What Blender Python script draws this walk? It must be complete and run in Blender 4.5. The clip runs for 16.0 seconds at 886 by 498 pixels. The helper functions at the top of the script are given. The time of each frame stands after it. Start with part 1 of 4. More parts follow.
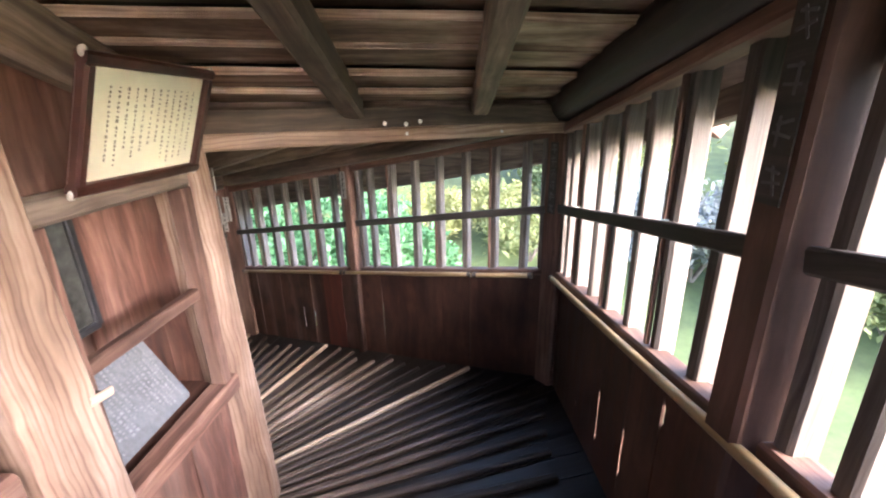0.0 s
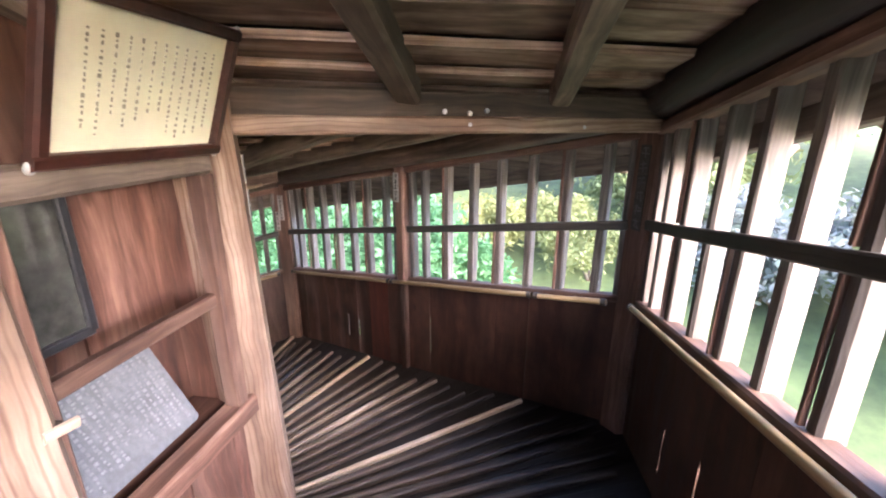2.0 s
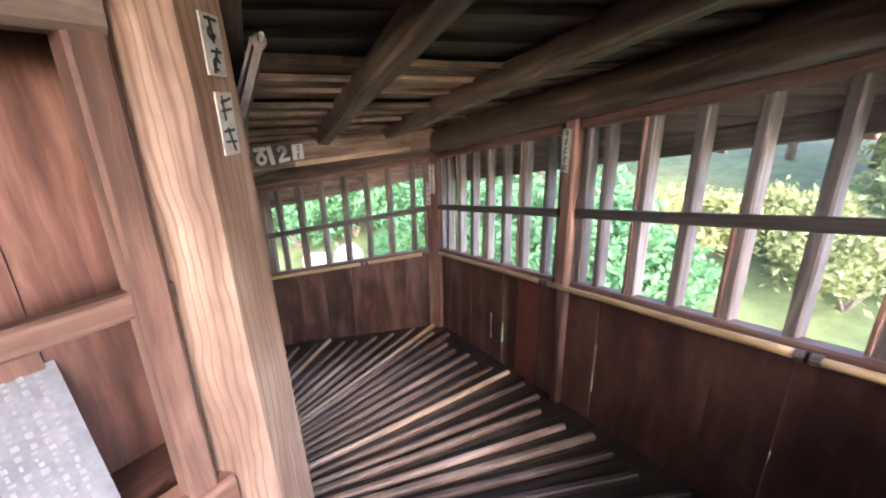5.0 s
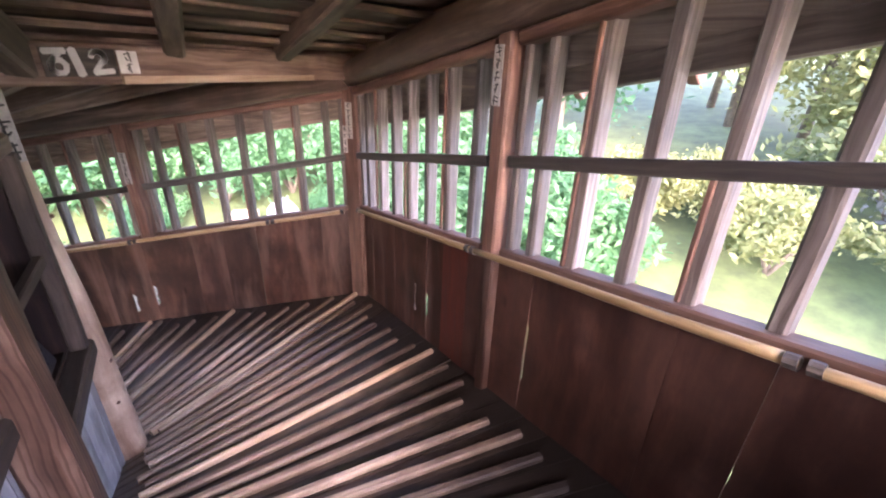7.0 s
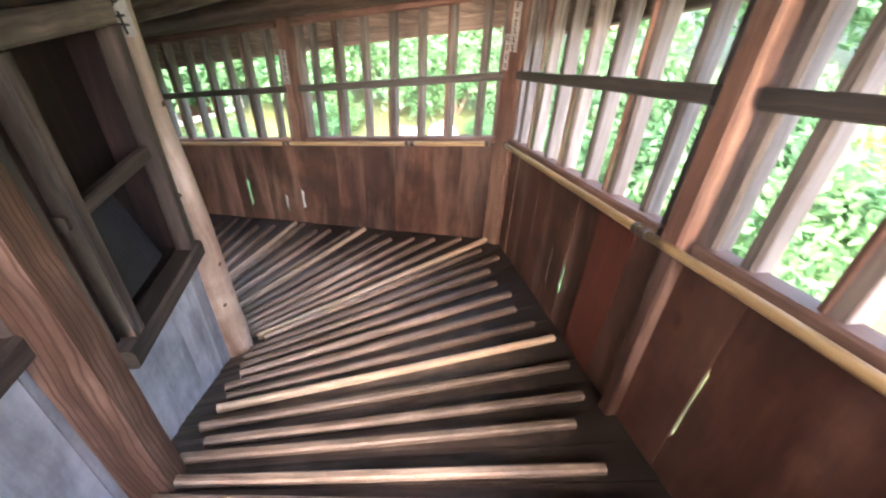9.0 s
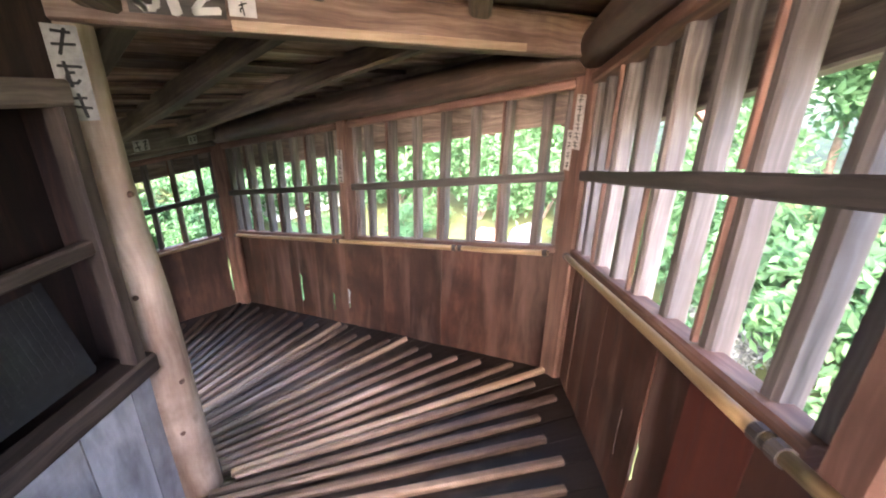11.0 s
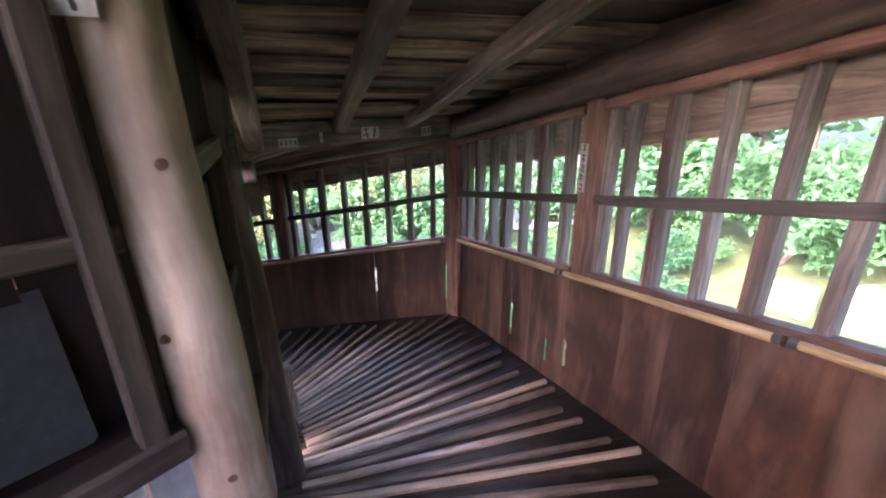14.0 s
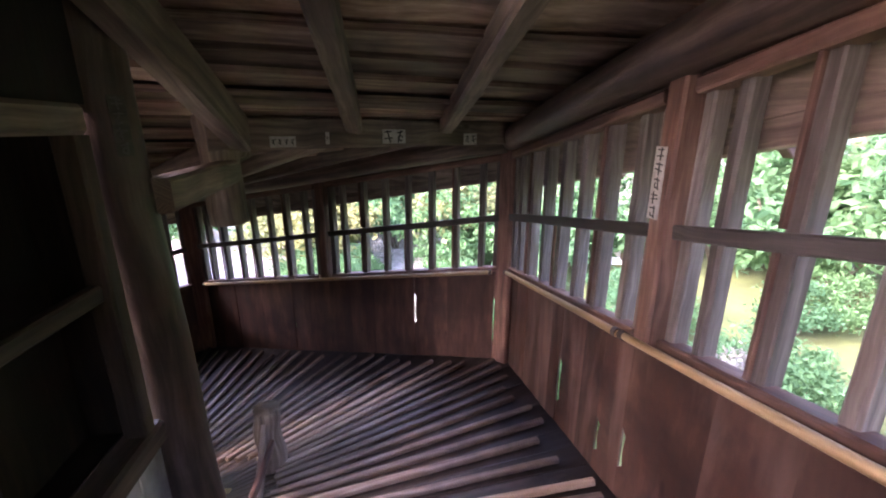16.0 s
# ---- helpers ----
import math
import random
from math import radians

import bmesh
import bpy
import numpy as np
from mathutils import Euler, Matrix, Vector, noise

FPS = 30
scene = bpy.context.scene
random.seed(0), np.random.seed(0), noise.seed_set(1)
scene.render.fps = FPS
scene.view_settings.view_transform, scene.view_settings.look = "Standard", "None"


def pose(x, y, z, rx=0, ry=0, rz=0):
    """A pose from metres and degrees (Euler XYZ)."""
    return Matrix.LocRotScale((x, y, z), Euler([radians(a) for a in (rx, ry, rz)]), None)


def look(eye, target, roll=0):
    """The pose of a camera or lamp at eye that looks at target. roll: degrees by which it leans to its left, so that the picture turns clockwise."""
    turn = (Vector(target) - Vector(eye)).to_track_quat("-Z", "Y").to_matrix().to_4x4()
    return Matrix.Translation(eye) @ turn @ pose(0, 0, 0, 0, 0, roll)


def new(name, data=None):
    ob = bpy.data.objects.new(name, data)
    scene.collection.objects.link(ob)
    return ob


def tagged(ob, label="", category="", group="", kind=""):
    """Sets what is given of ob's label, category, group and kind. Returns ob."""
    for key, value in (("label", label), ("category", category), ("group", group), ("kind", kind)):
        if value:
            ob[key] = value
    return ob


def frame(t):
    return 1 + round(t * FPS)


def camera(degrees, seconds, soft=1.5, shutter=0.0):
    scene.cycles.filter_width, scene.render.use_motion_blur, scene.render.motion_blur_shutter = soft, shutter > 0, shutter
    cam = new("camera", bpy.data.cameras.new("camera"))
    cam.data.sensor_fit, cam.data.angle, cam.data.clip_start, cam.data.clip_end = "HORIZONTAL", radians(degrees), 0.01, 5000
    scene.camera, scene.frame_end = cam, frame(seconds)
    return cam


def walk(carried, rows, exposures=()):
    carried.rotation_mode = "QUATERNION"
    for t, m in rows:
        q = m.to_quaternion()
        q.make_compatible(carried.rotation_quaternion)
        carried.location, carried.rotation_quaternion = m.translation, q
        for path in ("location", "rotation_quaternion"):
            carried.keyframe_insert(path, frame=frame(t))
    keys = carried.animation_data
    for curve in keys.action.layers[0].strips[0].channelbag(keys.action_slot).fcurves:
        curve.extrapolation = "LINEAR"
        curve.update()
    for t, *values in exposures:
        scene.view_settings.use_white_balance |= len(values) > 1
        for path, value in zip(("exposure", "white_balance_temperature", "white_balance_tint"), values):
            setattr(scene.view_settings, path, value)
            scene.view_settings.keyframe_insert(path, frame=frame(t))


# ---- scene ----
cam = camera(93.8, 16.0, soft=2.0, shutter=0.25)
PATH = [
    (0, (2.39, -0.76, 3.21), (2.325, 1.137, 2.581), -1.2),
    (0.5, (2.357, -0.675, 3.212), (2.411, 1.236, 2.624), 0.8),
    (1, (2.319, -0.633, 3.217), (2.298, 1.286, 2.656), 0.6),
    (1.5, (2.325, -0.58, 3.176), (2.239, 1.336, 2.61), 0.8),
    (2, (2.34, -0.454, 3.124), (2.026, 1.434, 2.544), 0.2),
    (2.5, (2.305, -0.31, 3.07), (2.005, 1.579, 2.486), 0.3),
    (3, (2.308, -0.176, 3.036), (1.963, 1.72, 2.503), -1.9),
    (3.5, (2.362, -0.011, 2.973), (1.816, 1.825, 2.399), -2.6),
    (4, (2.317, 0.147, 2.92), (1.75, 1.976, 2.34), -0.1),
    (4.2, (2.275, 0.199, 2.92), (1.581, 1.983, 2.34), -0.1),
    (6.3, (2.154, 0.734, 2.739), (0.956, 2.161, 2.011), -1.45),
    (6.5, (2.171, 0.795, 2.724), (1.062, 2.291, 1.995), -0.25),
    (7, (2.111, 0.929, 2.7), (1.276, 2.551, 1.882), 2.3),
    (7.5, (2.005, 0.979, 2.64), (1.187, 2.402, 1.497), 3.3),
    (8, (1.99, 1.138, 2.585), (1.038, 2.362, 1.321), 3.3),
    (8.5, (1.931, 1.255, 2.566), (0.885, 2.426, 1.328), 4.3),
    (9, (1.861, 1.391, 2.55), (0.597, 2.461, 1.429), 3.3),
    (9.2, (1.847, 1.477, 2.54), (0.45, 2.445, 1.487), 3.3),
    (11.3, (1.516, 1.905, 2.416), (-0.201, 2.679, 1.742), 1.3),
    (11.5, (1.434, 1.909, 2.415), (-0.324, 2.594, 1.754), 1.8),
    (12, (1.284, 1.943, 2.374), (-0.55, 2.341, 1.682), 2.0),
    (12.5, (1.15, 2.02, 2.324), (-0.715, 1.973, 1.603), -1.0),
    (13, (1.028, 2.029, 2.29), (-0.822, 1.762, 1.577), -0.2),
    (13.5, (0.858, 2.045, 2.25), (-0.999, 1.815, 1.544), 1.4),
    (14, (0.705, 2.172, 2.196), (-1.159, 1.894, 1.526), -0.4),
    (14.5, (0.562, 2.247, 2.164), (-1.292, 1.96, 1.471), 0.4),
    (15, (0.376, 2.24, 2.136), (-1.474, 1.915, 1.451), 1.2),
    (15.5, (0.232, 2.346, 2.085), (-1.566, 1.726, 1.467), -0.2),
    (16, (0.077, 2.4, 2.048), (-1.712, 1.704, 1.491), 0.3),
]
walk(cam, [(t, look(eye, target, roll)) for t, eye, target, roll in PATH],
     exposures=[(0.0, 4.83, 6500, 22), (2.5, 4.81, 6500, 26), (4.0, 4.8, 6600, 27), (6.5, 5.13, 6600, 25), (7.0, 5.13, 6750, 40), (8.0, 5.4, 7600, 60), (8.5, 5.4, 7500, 44), (9.0, 5.55, 7500, 26), (11.5, 5.42, 7250, 33), (12.5, 5.2, 7000, 27), (13.5, 5.27, 6800, 42), (14.0, 5.27, 6750, 40), (15.0, 5.07, 6600, 24), (15.5, 5.1, 6900, 40), (16.0, 5.15, 7000, 50)])

# ---- world, sun, exposure ----
world = bpy.data.worlds.new("world")
scene.world = world
world.use_nodes = True
wn = world.node_tree
sky = wn.nodes.new("ShaderNodeTexSky")
sky.sky_type, sky.sun_disc, sky.sun_elevation, sky.sun_rotation = "NISHITA", False, radians(28), radians(132)
wn.nodes["Background"].inputs[1].default_value = 0.15
wn.links.new(sky.outputs[0], wn.nodes["Background"].inputs[0])
sun = new("sun", bpy.data.lights.new("sun", "SUN"))
sun.data.energy, sun.data.angle, sun.data.color = 1.1, radians(50), (1.0, 0.95, 0.87)
sun.matrix_world = look((8.5, -7.7, 6.2), (0, 0, 0))

# ---- plan: a six-sided tower with a ramp winding down round a core ----
R, RI = 3.47, 1.60          # wall line and core line, at the corners
DROP, F0 = 0.616, 1.40      # fall of the ramp per side, floor height at corner 0
SILL, RAIL, HEAD = 0.84, 1.235, 1.67
CEIL = {-2: 1.84, -1: 1.84, 0: 1.86, 1: 1.96, 2: 1.92, 3: 1.9, 4: 1.9}
BEAM = {-2: 1.72, -1: 1.70, 0: 1.69, 1: 1.785, 2: 1.78, 3: 1.75, 4: 1.75}
SIDES = range(-2, 4)


def corner(k, r):
    a = radians(30 + 60 * k)
    return Vector((r * math.cos(a), r * math.sin(a), 0))


def at(u, f, h):
    """A point of the ramp: u sides along, f from core line (0) to wall line (1), h above its floor."""
    k = min(math.floor(u), 3)
    s = u - k
    r = RI + (R - RI) * f
    p = corner(k, r).lerp(corner(k + 1, r), s)
    p.z = F0 - DROP * u + h
    return p


def ceil_h(u):
    k = min(max(math.floor(u), -2), 3)
    return CEIL[k] + (CEIL[k + 1] - CEIL[k]) * (u - k)


def outward(k):
    a = radians(60 + 60 * k)
    return Vector((math.cos(a), math.sin(a), 0))


def along(k):
    a = radians(150 + 60 * k)
    return Vector((math.cos(a), math.sin(a), 0))


def frame_of(origin, x, up):
    """A pose whose x axis runs along x, and whose z axis is nearest to up."""
    x = Vector(x).normalized()
    y = Vector(up).cross(x).normalized()
    z = x.cross(y)
    m = Matrix((x, y, z)).transposed().to_4x4()
    m.translation = origin
    return m


# ---- materials ----
def material(name):
    m = bpy.data.materials.new(name)
    m.use_nodes = True
    return m, m.node_tree, m.node_tree.nodes["Principled BSDF"]


def node(tree, kind, **values):
    n = tree.nodes.new(kind)
    for key, value in values.items():
        n.inputs[key].default_value = value
    return n


def ramp_of(tree, fac, stops):
    n = tree.nodes.new("ShaderNodeValToRGB")
    el = n.color_ramp.elements
    while len(el) < len(stops):
        el.new(0.5)
    for e, (p, c) in zip(el, stops):
        e.position, e.color = p, (*c, 1)
    tree.links.new(fac, n.inputs[0])
    return n.outputs[0]


def mixed(tree, a, b, fac, mode="MIX"):
    n = tree.nodes.new("ShaderNodeMix")
    n.data_type, n.blend_type = "RGBA", mode
    for socket, value in ((n.inputs[0], fac), (n.inputs[6], a), (n.inputs[7], b)):
        if hasattr(value, "links"):
            tree.links.new(value, socket)
        else:
            socket.default_value = value if isinstance(value, float) else (*value, 1)
    return n.outputs[2]


def wood(name, dark, mid, light, rough=0.7, grain=26.0, stain=0.45, stain_colour=(0.02, 0.016, 0.014), bump=0.35, vary=0.35, rings=0.0, knots=0.8, bleach=0.0, bleach_colour=(0.36, 0.27, 0.22), grime=0.0):
    """Old timber: grain along the piece's length, streaks, stains and knots."""
    m, t, b = material(name)
    uv = t.nodes.new("ShaderNodeUVMap")
    info = t.nodes.new("ShaderNodeObjectInfo")
    geo = t.nodes.new("ShaderNodeNewGeometry")
    add = t.nodes.new("ShaderNodeMath")
    t.links.new(info.outputs["Random"], add.inputs[0])
    t.links.new(geo.outputs["Random Per Island"], add.inputs[1])
    comb = t.nodes.new("ShaderNodeCombineXYZ")
    scale = node(t, "ShaderNodeMath")
    scale.operation, scale.inputs[1].default_value = "MULTIPLY", 37.0
    t.links.new(add.outputs[0], scale.inputs[0])
    for i in range(3):
        t.links.new(scale.outputs[0], comb.inputs[i])
    move = t.nodes.new("ShaderNodeVectorMath")
    t.links.new(uv.outputs[0], move.inputs[0])
    t.links.new(comb.outputs[0], move.inputs[1])
    warp = node(t, "ShaderNodeTexNoise", Scale=2.2, Detail=3.0)
    t.links.new(move.outputs[0], warp.inputs["Vector"])
    bend = t.nodes.new("ShaderNodeMix")
    bend.data_type, bend.blend_type = "RGBA", "ADD"
    bend.inputs[0].default_value = 0.09
    t.links.new(move.outputs[0], bend.inputs[6])
    t.links.new(warp.outputs["Color"], bend.inputs[7])
    mp = node(t, "ShaderNodeMapping")
    mp.inputs["Scale"].default_value = (1.1, grain, 1.0)
    t.links.new(bend.outputs[2], mp.inputs["Vector"])
    fine = node(t, "ShaderNodeTexNoise", Scale=2.0, Detail=7.0, Roughness=0.62)
    t.links.new(mp.outputs[0], fine.inputs["Vector"])
    colour = ramp_of(t, fine.outputs["Fac"], [(0.30, dark), (0.5, mid), (0.70, light)])
    height = fine.outputs["Fac"]
    if rings:
        mp2 = node(t, "ShaderNodeMapping")
        mp2.inputs["Scale"].default_value = (0.5, 15.0, 1.0)
        t.links.new(bend.outputs[2], mp2.inputs["Vector"])
        wave = node(t, "ShaderNodeTexWave", Scale=1.1, Distortion=11.0, Detail=3.0)
        wave.inputs["Detail Scale"].default_value = 0.8
        wave.bands_direction = "Y"
        t.links.new(mp2.outputs[0], wave.inputs["Vector"])
        band = ramp_of(t, wave.outputs["Fac"], [(0.0, (0.42, 0.30, 0.24)), (0.3, (1, 1, 1)), (1.0, (1, 1, 1))])
        colour = mixed(t, colour, band, rings, "MULTIPLY")
    big = node(t, "ShaderNodeTexNoise", Scale=3.1, Detail=5.0, Roughness=0.6)
    t.links.new(geo.outputs["Position"], big.inputs["Vector"])
    blot = ramp_of(t, big.outputs["Fac"], [(0.42, (0, 0, 0)), (0.68, (1, 1, 1))])
    sep = node(t, "ShaderNodeMath")
    sep.operation, sep.inputs[1].default_value = "MULTIPLY", stain
    t.links.new(blot, sep.inputs[0])
    colour = mixed(t, colour, stain_colour, sep.outputs[0])
    frac = node(t, "ShaderNodeMath")
    frac.operation = "FRACT"
    t.links.new(scale.outputs[0], frac.inputs[0])
    shade = ramp_of(t, frac.outputs[0], [(0.0, (1 - vary,) * 3), (1.0, (1 + vary * 0.6,) * 3)])
    colour = mixed(t, colour, shade, 1.0, "MULTIPLY")
    if knots:
        mp3 = node(t, "ShaderNodeMapping")
        mp3.inputs["Scale"].default_value = (2.0, 4.5, 1.0)
        t.links.new(bend.outputs[2], mp3.inputs["Vector"])
        vor = node(t, "ShaderNodeTexVoronoi", Scale=1.0)
        t.links.new(mp3.outputs[0], vor.inputs["Vector"])
        colour = mixed(t, colour, ramp_of(t, vor.outputs["Distance"], [(0.0, (0.25, 0.2, 0.18)), (0.045, (0.45, 0.38, 0.34)), (0.085, (1, 1, 1))]), knots, "MULTIPLY")
    if bleach:
        mp4 = node(t, "ShaderNodeMapping")
        mp4.inputs["Scale"].default_value = (0.9, 5.0, 1.0)
        t.links.new(bend.outputs[2], mp4.inputs["Vector"])
        streak = node(t, "ShaderNodeTexNoise", Scale=1.0, Detail=4.0, Roughness=0.55)
        t.links.new(mp4.outputs[0], streak.inputs["Vector"])
        worn = ramp_of(t, streak.outputs["Fac"], [(0.48, (0, 0, 0)), (0.80, (bleach,) * 3)])
        colour = mixed(t, colour, bleach_colour, worn)
    if grime:
        # trodden clean along the middle, dirty towards the outer boards, with a ragged border
        flat = node(t, "ShaderNodeVectorMath")
        flat.operation, flat.inputs[1].default_value = "MULTIPLY", (1, 1, 0)
        t.links.new(geo.outputs["Position"], flat.inputs[0])
        reach = node(t, "ShaderNodeVectorMath")
        reach.operation = "LENGTH"
        t.links.new(flat.outputs[0], reach.inputs[0])
        rag = node(t, "ShaderNodeTexNoise", Scale=5.0, Detail=5.0, Roughness=0.65)
        t.links.new(geo.outputs["Position"], rag.inputs["Vector"])
        sumup = node(t, "ShaderNodeMath")
        sumup.operation = "MULTIPLY_ADD"
        sumup.inputs[1].default_value = 1.1
        t.links.new(rag.outputs["Fac"], sumup.inputs[0])
        t.links.new(reach.outputs["Value"], sumup.inputs[2])
        span = node(t, "ShaderNodeMapRange")
        for name_, value in (("From Min", 2.85), ("From Max", 3.4), ("To Min", 0.0), ("To Max", grime)):
            span.inputs[name_].default_value = value
        t.links.new(sumup.outputs[0], span.inputs["Value"])
        colour = mixed(t, colour, (0.012, 0.010, 0.009), span.outputs[0])
    t.links.new(colour, b.inputs["Base Color"])
    bp = node(t, "ShaderNodeBump", Strength=bump, Distance=0.006)
    t.links.new(height, bp.inputs["Height"])
    t.links.new(bp.outputs[0], b.inputs["Normal"])
    rr = ramp_of(t, fine.outputs["Fac"], [(0.3, (rough - 0.12,) * 3), (0.7, (rough + 0.12,) * 3)])
    t.links.new(rr, b.inputs["Roughness"])
    b.inputs["Specular IOR Level"].default_value = 0.35
    return m


def plain(name, colour, rough=0.6, metal=0.0, noise_scale=12.0, amount=0.25, bump=0.1):
    m, t, b = material(name)
    geo = t.nodes.new("ShaderNodeNewGeometry")
    n = node(t, "ShaderNodeTexNoise", Scale=noise_scale, Detail=6.0, Roughness=0.65)
    t.links.new(geo.outputs["Position"], n.inputs["Vector"])
    n2 = node(t, "ShaderNodeTexNoise", Scale=noise_scale * 0.17, Detail=3.0)
    t.links.new(geo.outputs["Position"], n2.inputs["Vector"])
    lo, hi = tuple(c * (1 - amount) for c in colour), tuple(min(1, c * (1 + amount)) for c in colour)
    c = ramp_of(t, n.outputs["Fac"], [(0.3, lo), (0.7, hi)])
    c = mixed(t, c, ramp_of(t, n2.outputs["Fac"], [(0.35, (1 - amount,) * 3), (0.65, (1, 1, 1))]), 1.0, "MULTIPLY")
    t.links.new(c, b.inputs["Base Color"])
    b.inputs["Roughness"].default_value, b.inputs["Metallic"].default_value = rough, metal
    bp = node(t, "ShaderNodeBump", Strength=bump, Distance=0.01)
    t.links.new(n.outputs["Fac"], bp.inputs["Height"])
    t.links.new(bp.outputs[0], b.inputs["Normal"])
    return m


def leaves(name, a, b_, translucent=0.35):
    m, t, b = material(name)
    geo = t.nodes.new("ShaderNodeNewGeometry")
    info = t.nodes.new("ShaderNodeObjectInfo")
    c = ramp_of(t, geo.outputs["Random Per Island"], [(0.0, a), (1.0, b_)])
    c = mixed(t, c, ramp_of(t, info.outputs["Random"], [(0.0, (0.75, 0.85, 0.8)), (1.0, (1.15, 1.1, 0.9))]), 1.0, "MULTIPLY")
    t.links.new(c, b.inputs["Base Color"])
    b.inputs["Roughness"].default_value = 0.8
    b.inputs["Specular IOR Level"].default_value = 0.15
    tr = t.nodes.new("ShaderNodeBsdfTranslucent")
    t.links.new(c, tr.inputs[0])
    mx = t.nodes.new("ShaderNodeMixShader")
    mx.inputs[0].default_value = translucent
    t.links.new(b.outputs[0], mx.inputs[1])
    t.links.new(tr.outputs[0], mx.inputs[2])
    t.links.new(mx.outputs[0], t.nodes["Material Output"].inputs[0])
    return m


PANEL = wood("panel_wood", (0.028, 0.011, 0.007), (0.060, 0.024, 0.016), (0.11, 0.052, 0.036), 0.45, 5, 0.75, (0.014, 0.006, 0.005), 0.2, 0.35, bleach=0.5, bleach_colour=(0.15, 0.082, 0.058))
WORNPANEL = wood("weathered_panel_wood", (0.032, 0.014, 0.009), (0.064, 0.028, 0.019), (0.115, 0.06, 0.042), 0.6, 4, 0.75, (0.009, 0.005, 0.004), 0.3, 0.45, bleach=0.75, bleach_colour=(0.23, 0.155, 0.125))
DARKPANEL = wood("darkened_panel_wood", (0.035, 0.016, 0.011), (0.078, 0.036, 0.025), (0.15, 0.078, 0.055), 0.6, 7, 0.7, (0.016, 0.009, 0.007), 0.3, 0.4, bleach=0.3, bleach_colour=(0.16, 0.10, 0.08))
REDPANEL = wood("dark_red_panel_wood", (0.062, 0.016, 0.011), (0.105, 0.028, 0.019), (0.15, 0.05, 0.035), 0.5, 10, 0.4, (0.03, 0.01, 0.008), 0.2, 0.2, knots=0.0)
CEILING = wood("ceiling_wood", (0.070, 0.040, 0.030), (0.30, 0.202, 0.157), (0.55, 0.43, 0.35), 0.75, 8, 0.75, (0.05, 0.023, 0.016), 0.7, 0.75, bleach=0.5, bleach_colour=(0.54, 0.425, 0.345))
TIMBER = wood("grey_timber", (0.085, 0.062, 0.049), (0.205, 0.155, 0.122), (0.35, 0.272, 0.218), 0.72, 18, 0.5)
REDDISH = wood("reddish_timber", (0.060, 0.029, 0.020), (0.150, 0.076, 0.054), (0.28, 0.165, 0.12), 0.68, 16, 0.5, (0.03, 0.015, 0.011), 0.4, 0.35, bleach=0.4, bleach_colour=(0.36, 0.25, 0.195))
# log wood with shade put into its colour, for plates and a niche
SHADEDLOG = wood("shaded_log", (0.009, 0.007, 0.006), (0.022, 0.016, 0.013), (0.06, 0.042, 0.034), 0.6, 18, 0.3)
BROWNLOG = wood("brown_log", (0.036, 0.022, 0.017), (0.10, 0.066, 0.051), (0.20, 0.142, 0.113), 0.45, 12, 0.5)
COREBROWN = wood("brown_core_wood", (0.05, 0.024, 0.015), (0.16, 0.086, 0.056), (0.32, 0.195, 0.135), 0.6, 7, 0.45, (0.03, 0.016, 0.011), 0.4, 0.15, 0.8)
BEAMWOOD = wood("pale_brown_beam_wood", (0.10, 0.06, 0.044), (0.25, 0.165, 0.125), (0.42, 0.31, 0.245), 0.65, 18, 0.5, (0.06, 0.032, 0.023), 0.4, 0.2)
SLAT = wood("slat_wood", (0.07, 0.058, 0.05), (0.145, 0.122, 0.107), (0.25, 0.218, 0.195), 0.7, 30, 0.35, (0.05, 0.036, 0.03), 0.35, 0.3)
RAILWOOD = wood("rail_wood", (0.03, 0.026, 0.024), (0.06, 0.052, 0.046), (0.11, 0.092, 0.08), 0.65, 24, 0.3)
PALE = wood("pale_post_wood", (0.11, 0.062, 0.042), (0.25, 0.163, 0.118), (0.40, 0.30, 0.23), 0.6, 9, 0.5, (0.12, 0.064, 0.04), 0.45, 0.12, 0.6, bleach=0.4, bleach_colour=(0.46, 0.36, 0.285))
PALELOG = wood("pale_log_wood", (0.18, 0.105, 0.068), (0.45, 0.325, 0.235), (0.62, 0.49, 0.375), 0.6, 9, 0.75, (0.18, 0.102, 0.064), 0.5, 0.12, bleach=0.5, bleach_colour=(0.62, 0.52, 0.42))
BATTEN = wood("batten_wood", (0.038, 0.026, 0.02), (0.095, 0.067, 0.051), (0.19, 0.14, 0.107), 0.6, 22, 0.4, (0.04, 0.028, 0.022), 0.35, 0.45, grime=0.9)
PALEBATTEN = wood("pale_batten_wood", (0.17, 0.115, 0.082), (0.36, 0.262, 0.197), (0.54, 0.42, 0.325), 0.48, 22, 0.5, (0.10, 0.07, 0.05), 0.35, 0.45, grime=0.6)
FRESH = wood("fresh_batten_wood", (0.36, 0.25, 0.165), (0.54, 0.41, 0.285), (0.68, 0.55, 0.41), 0.55, 22, 0.35, (0.20, 0.13, 0.09), 0.3, 0.2, grime=0.2)
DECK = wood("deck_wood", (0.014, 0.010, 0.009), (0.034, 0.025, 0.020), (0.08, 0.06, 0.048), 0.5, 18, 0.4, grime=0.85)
PALEDECK = wood("pale_deck_wood", (0.045, 0.031, 0.024), (0.115, 0.083, 0.064), (0.23, 0.172, 0.135), 0.5, 14, 0.6, (0.02, 0.015, 0.012), grime=0.92)
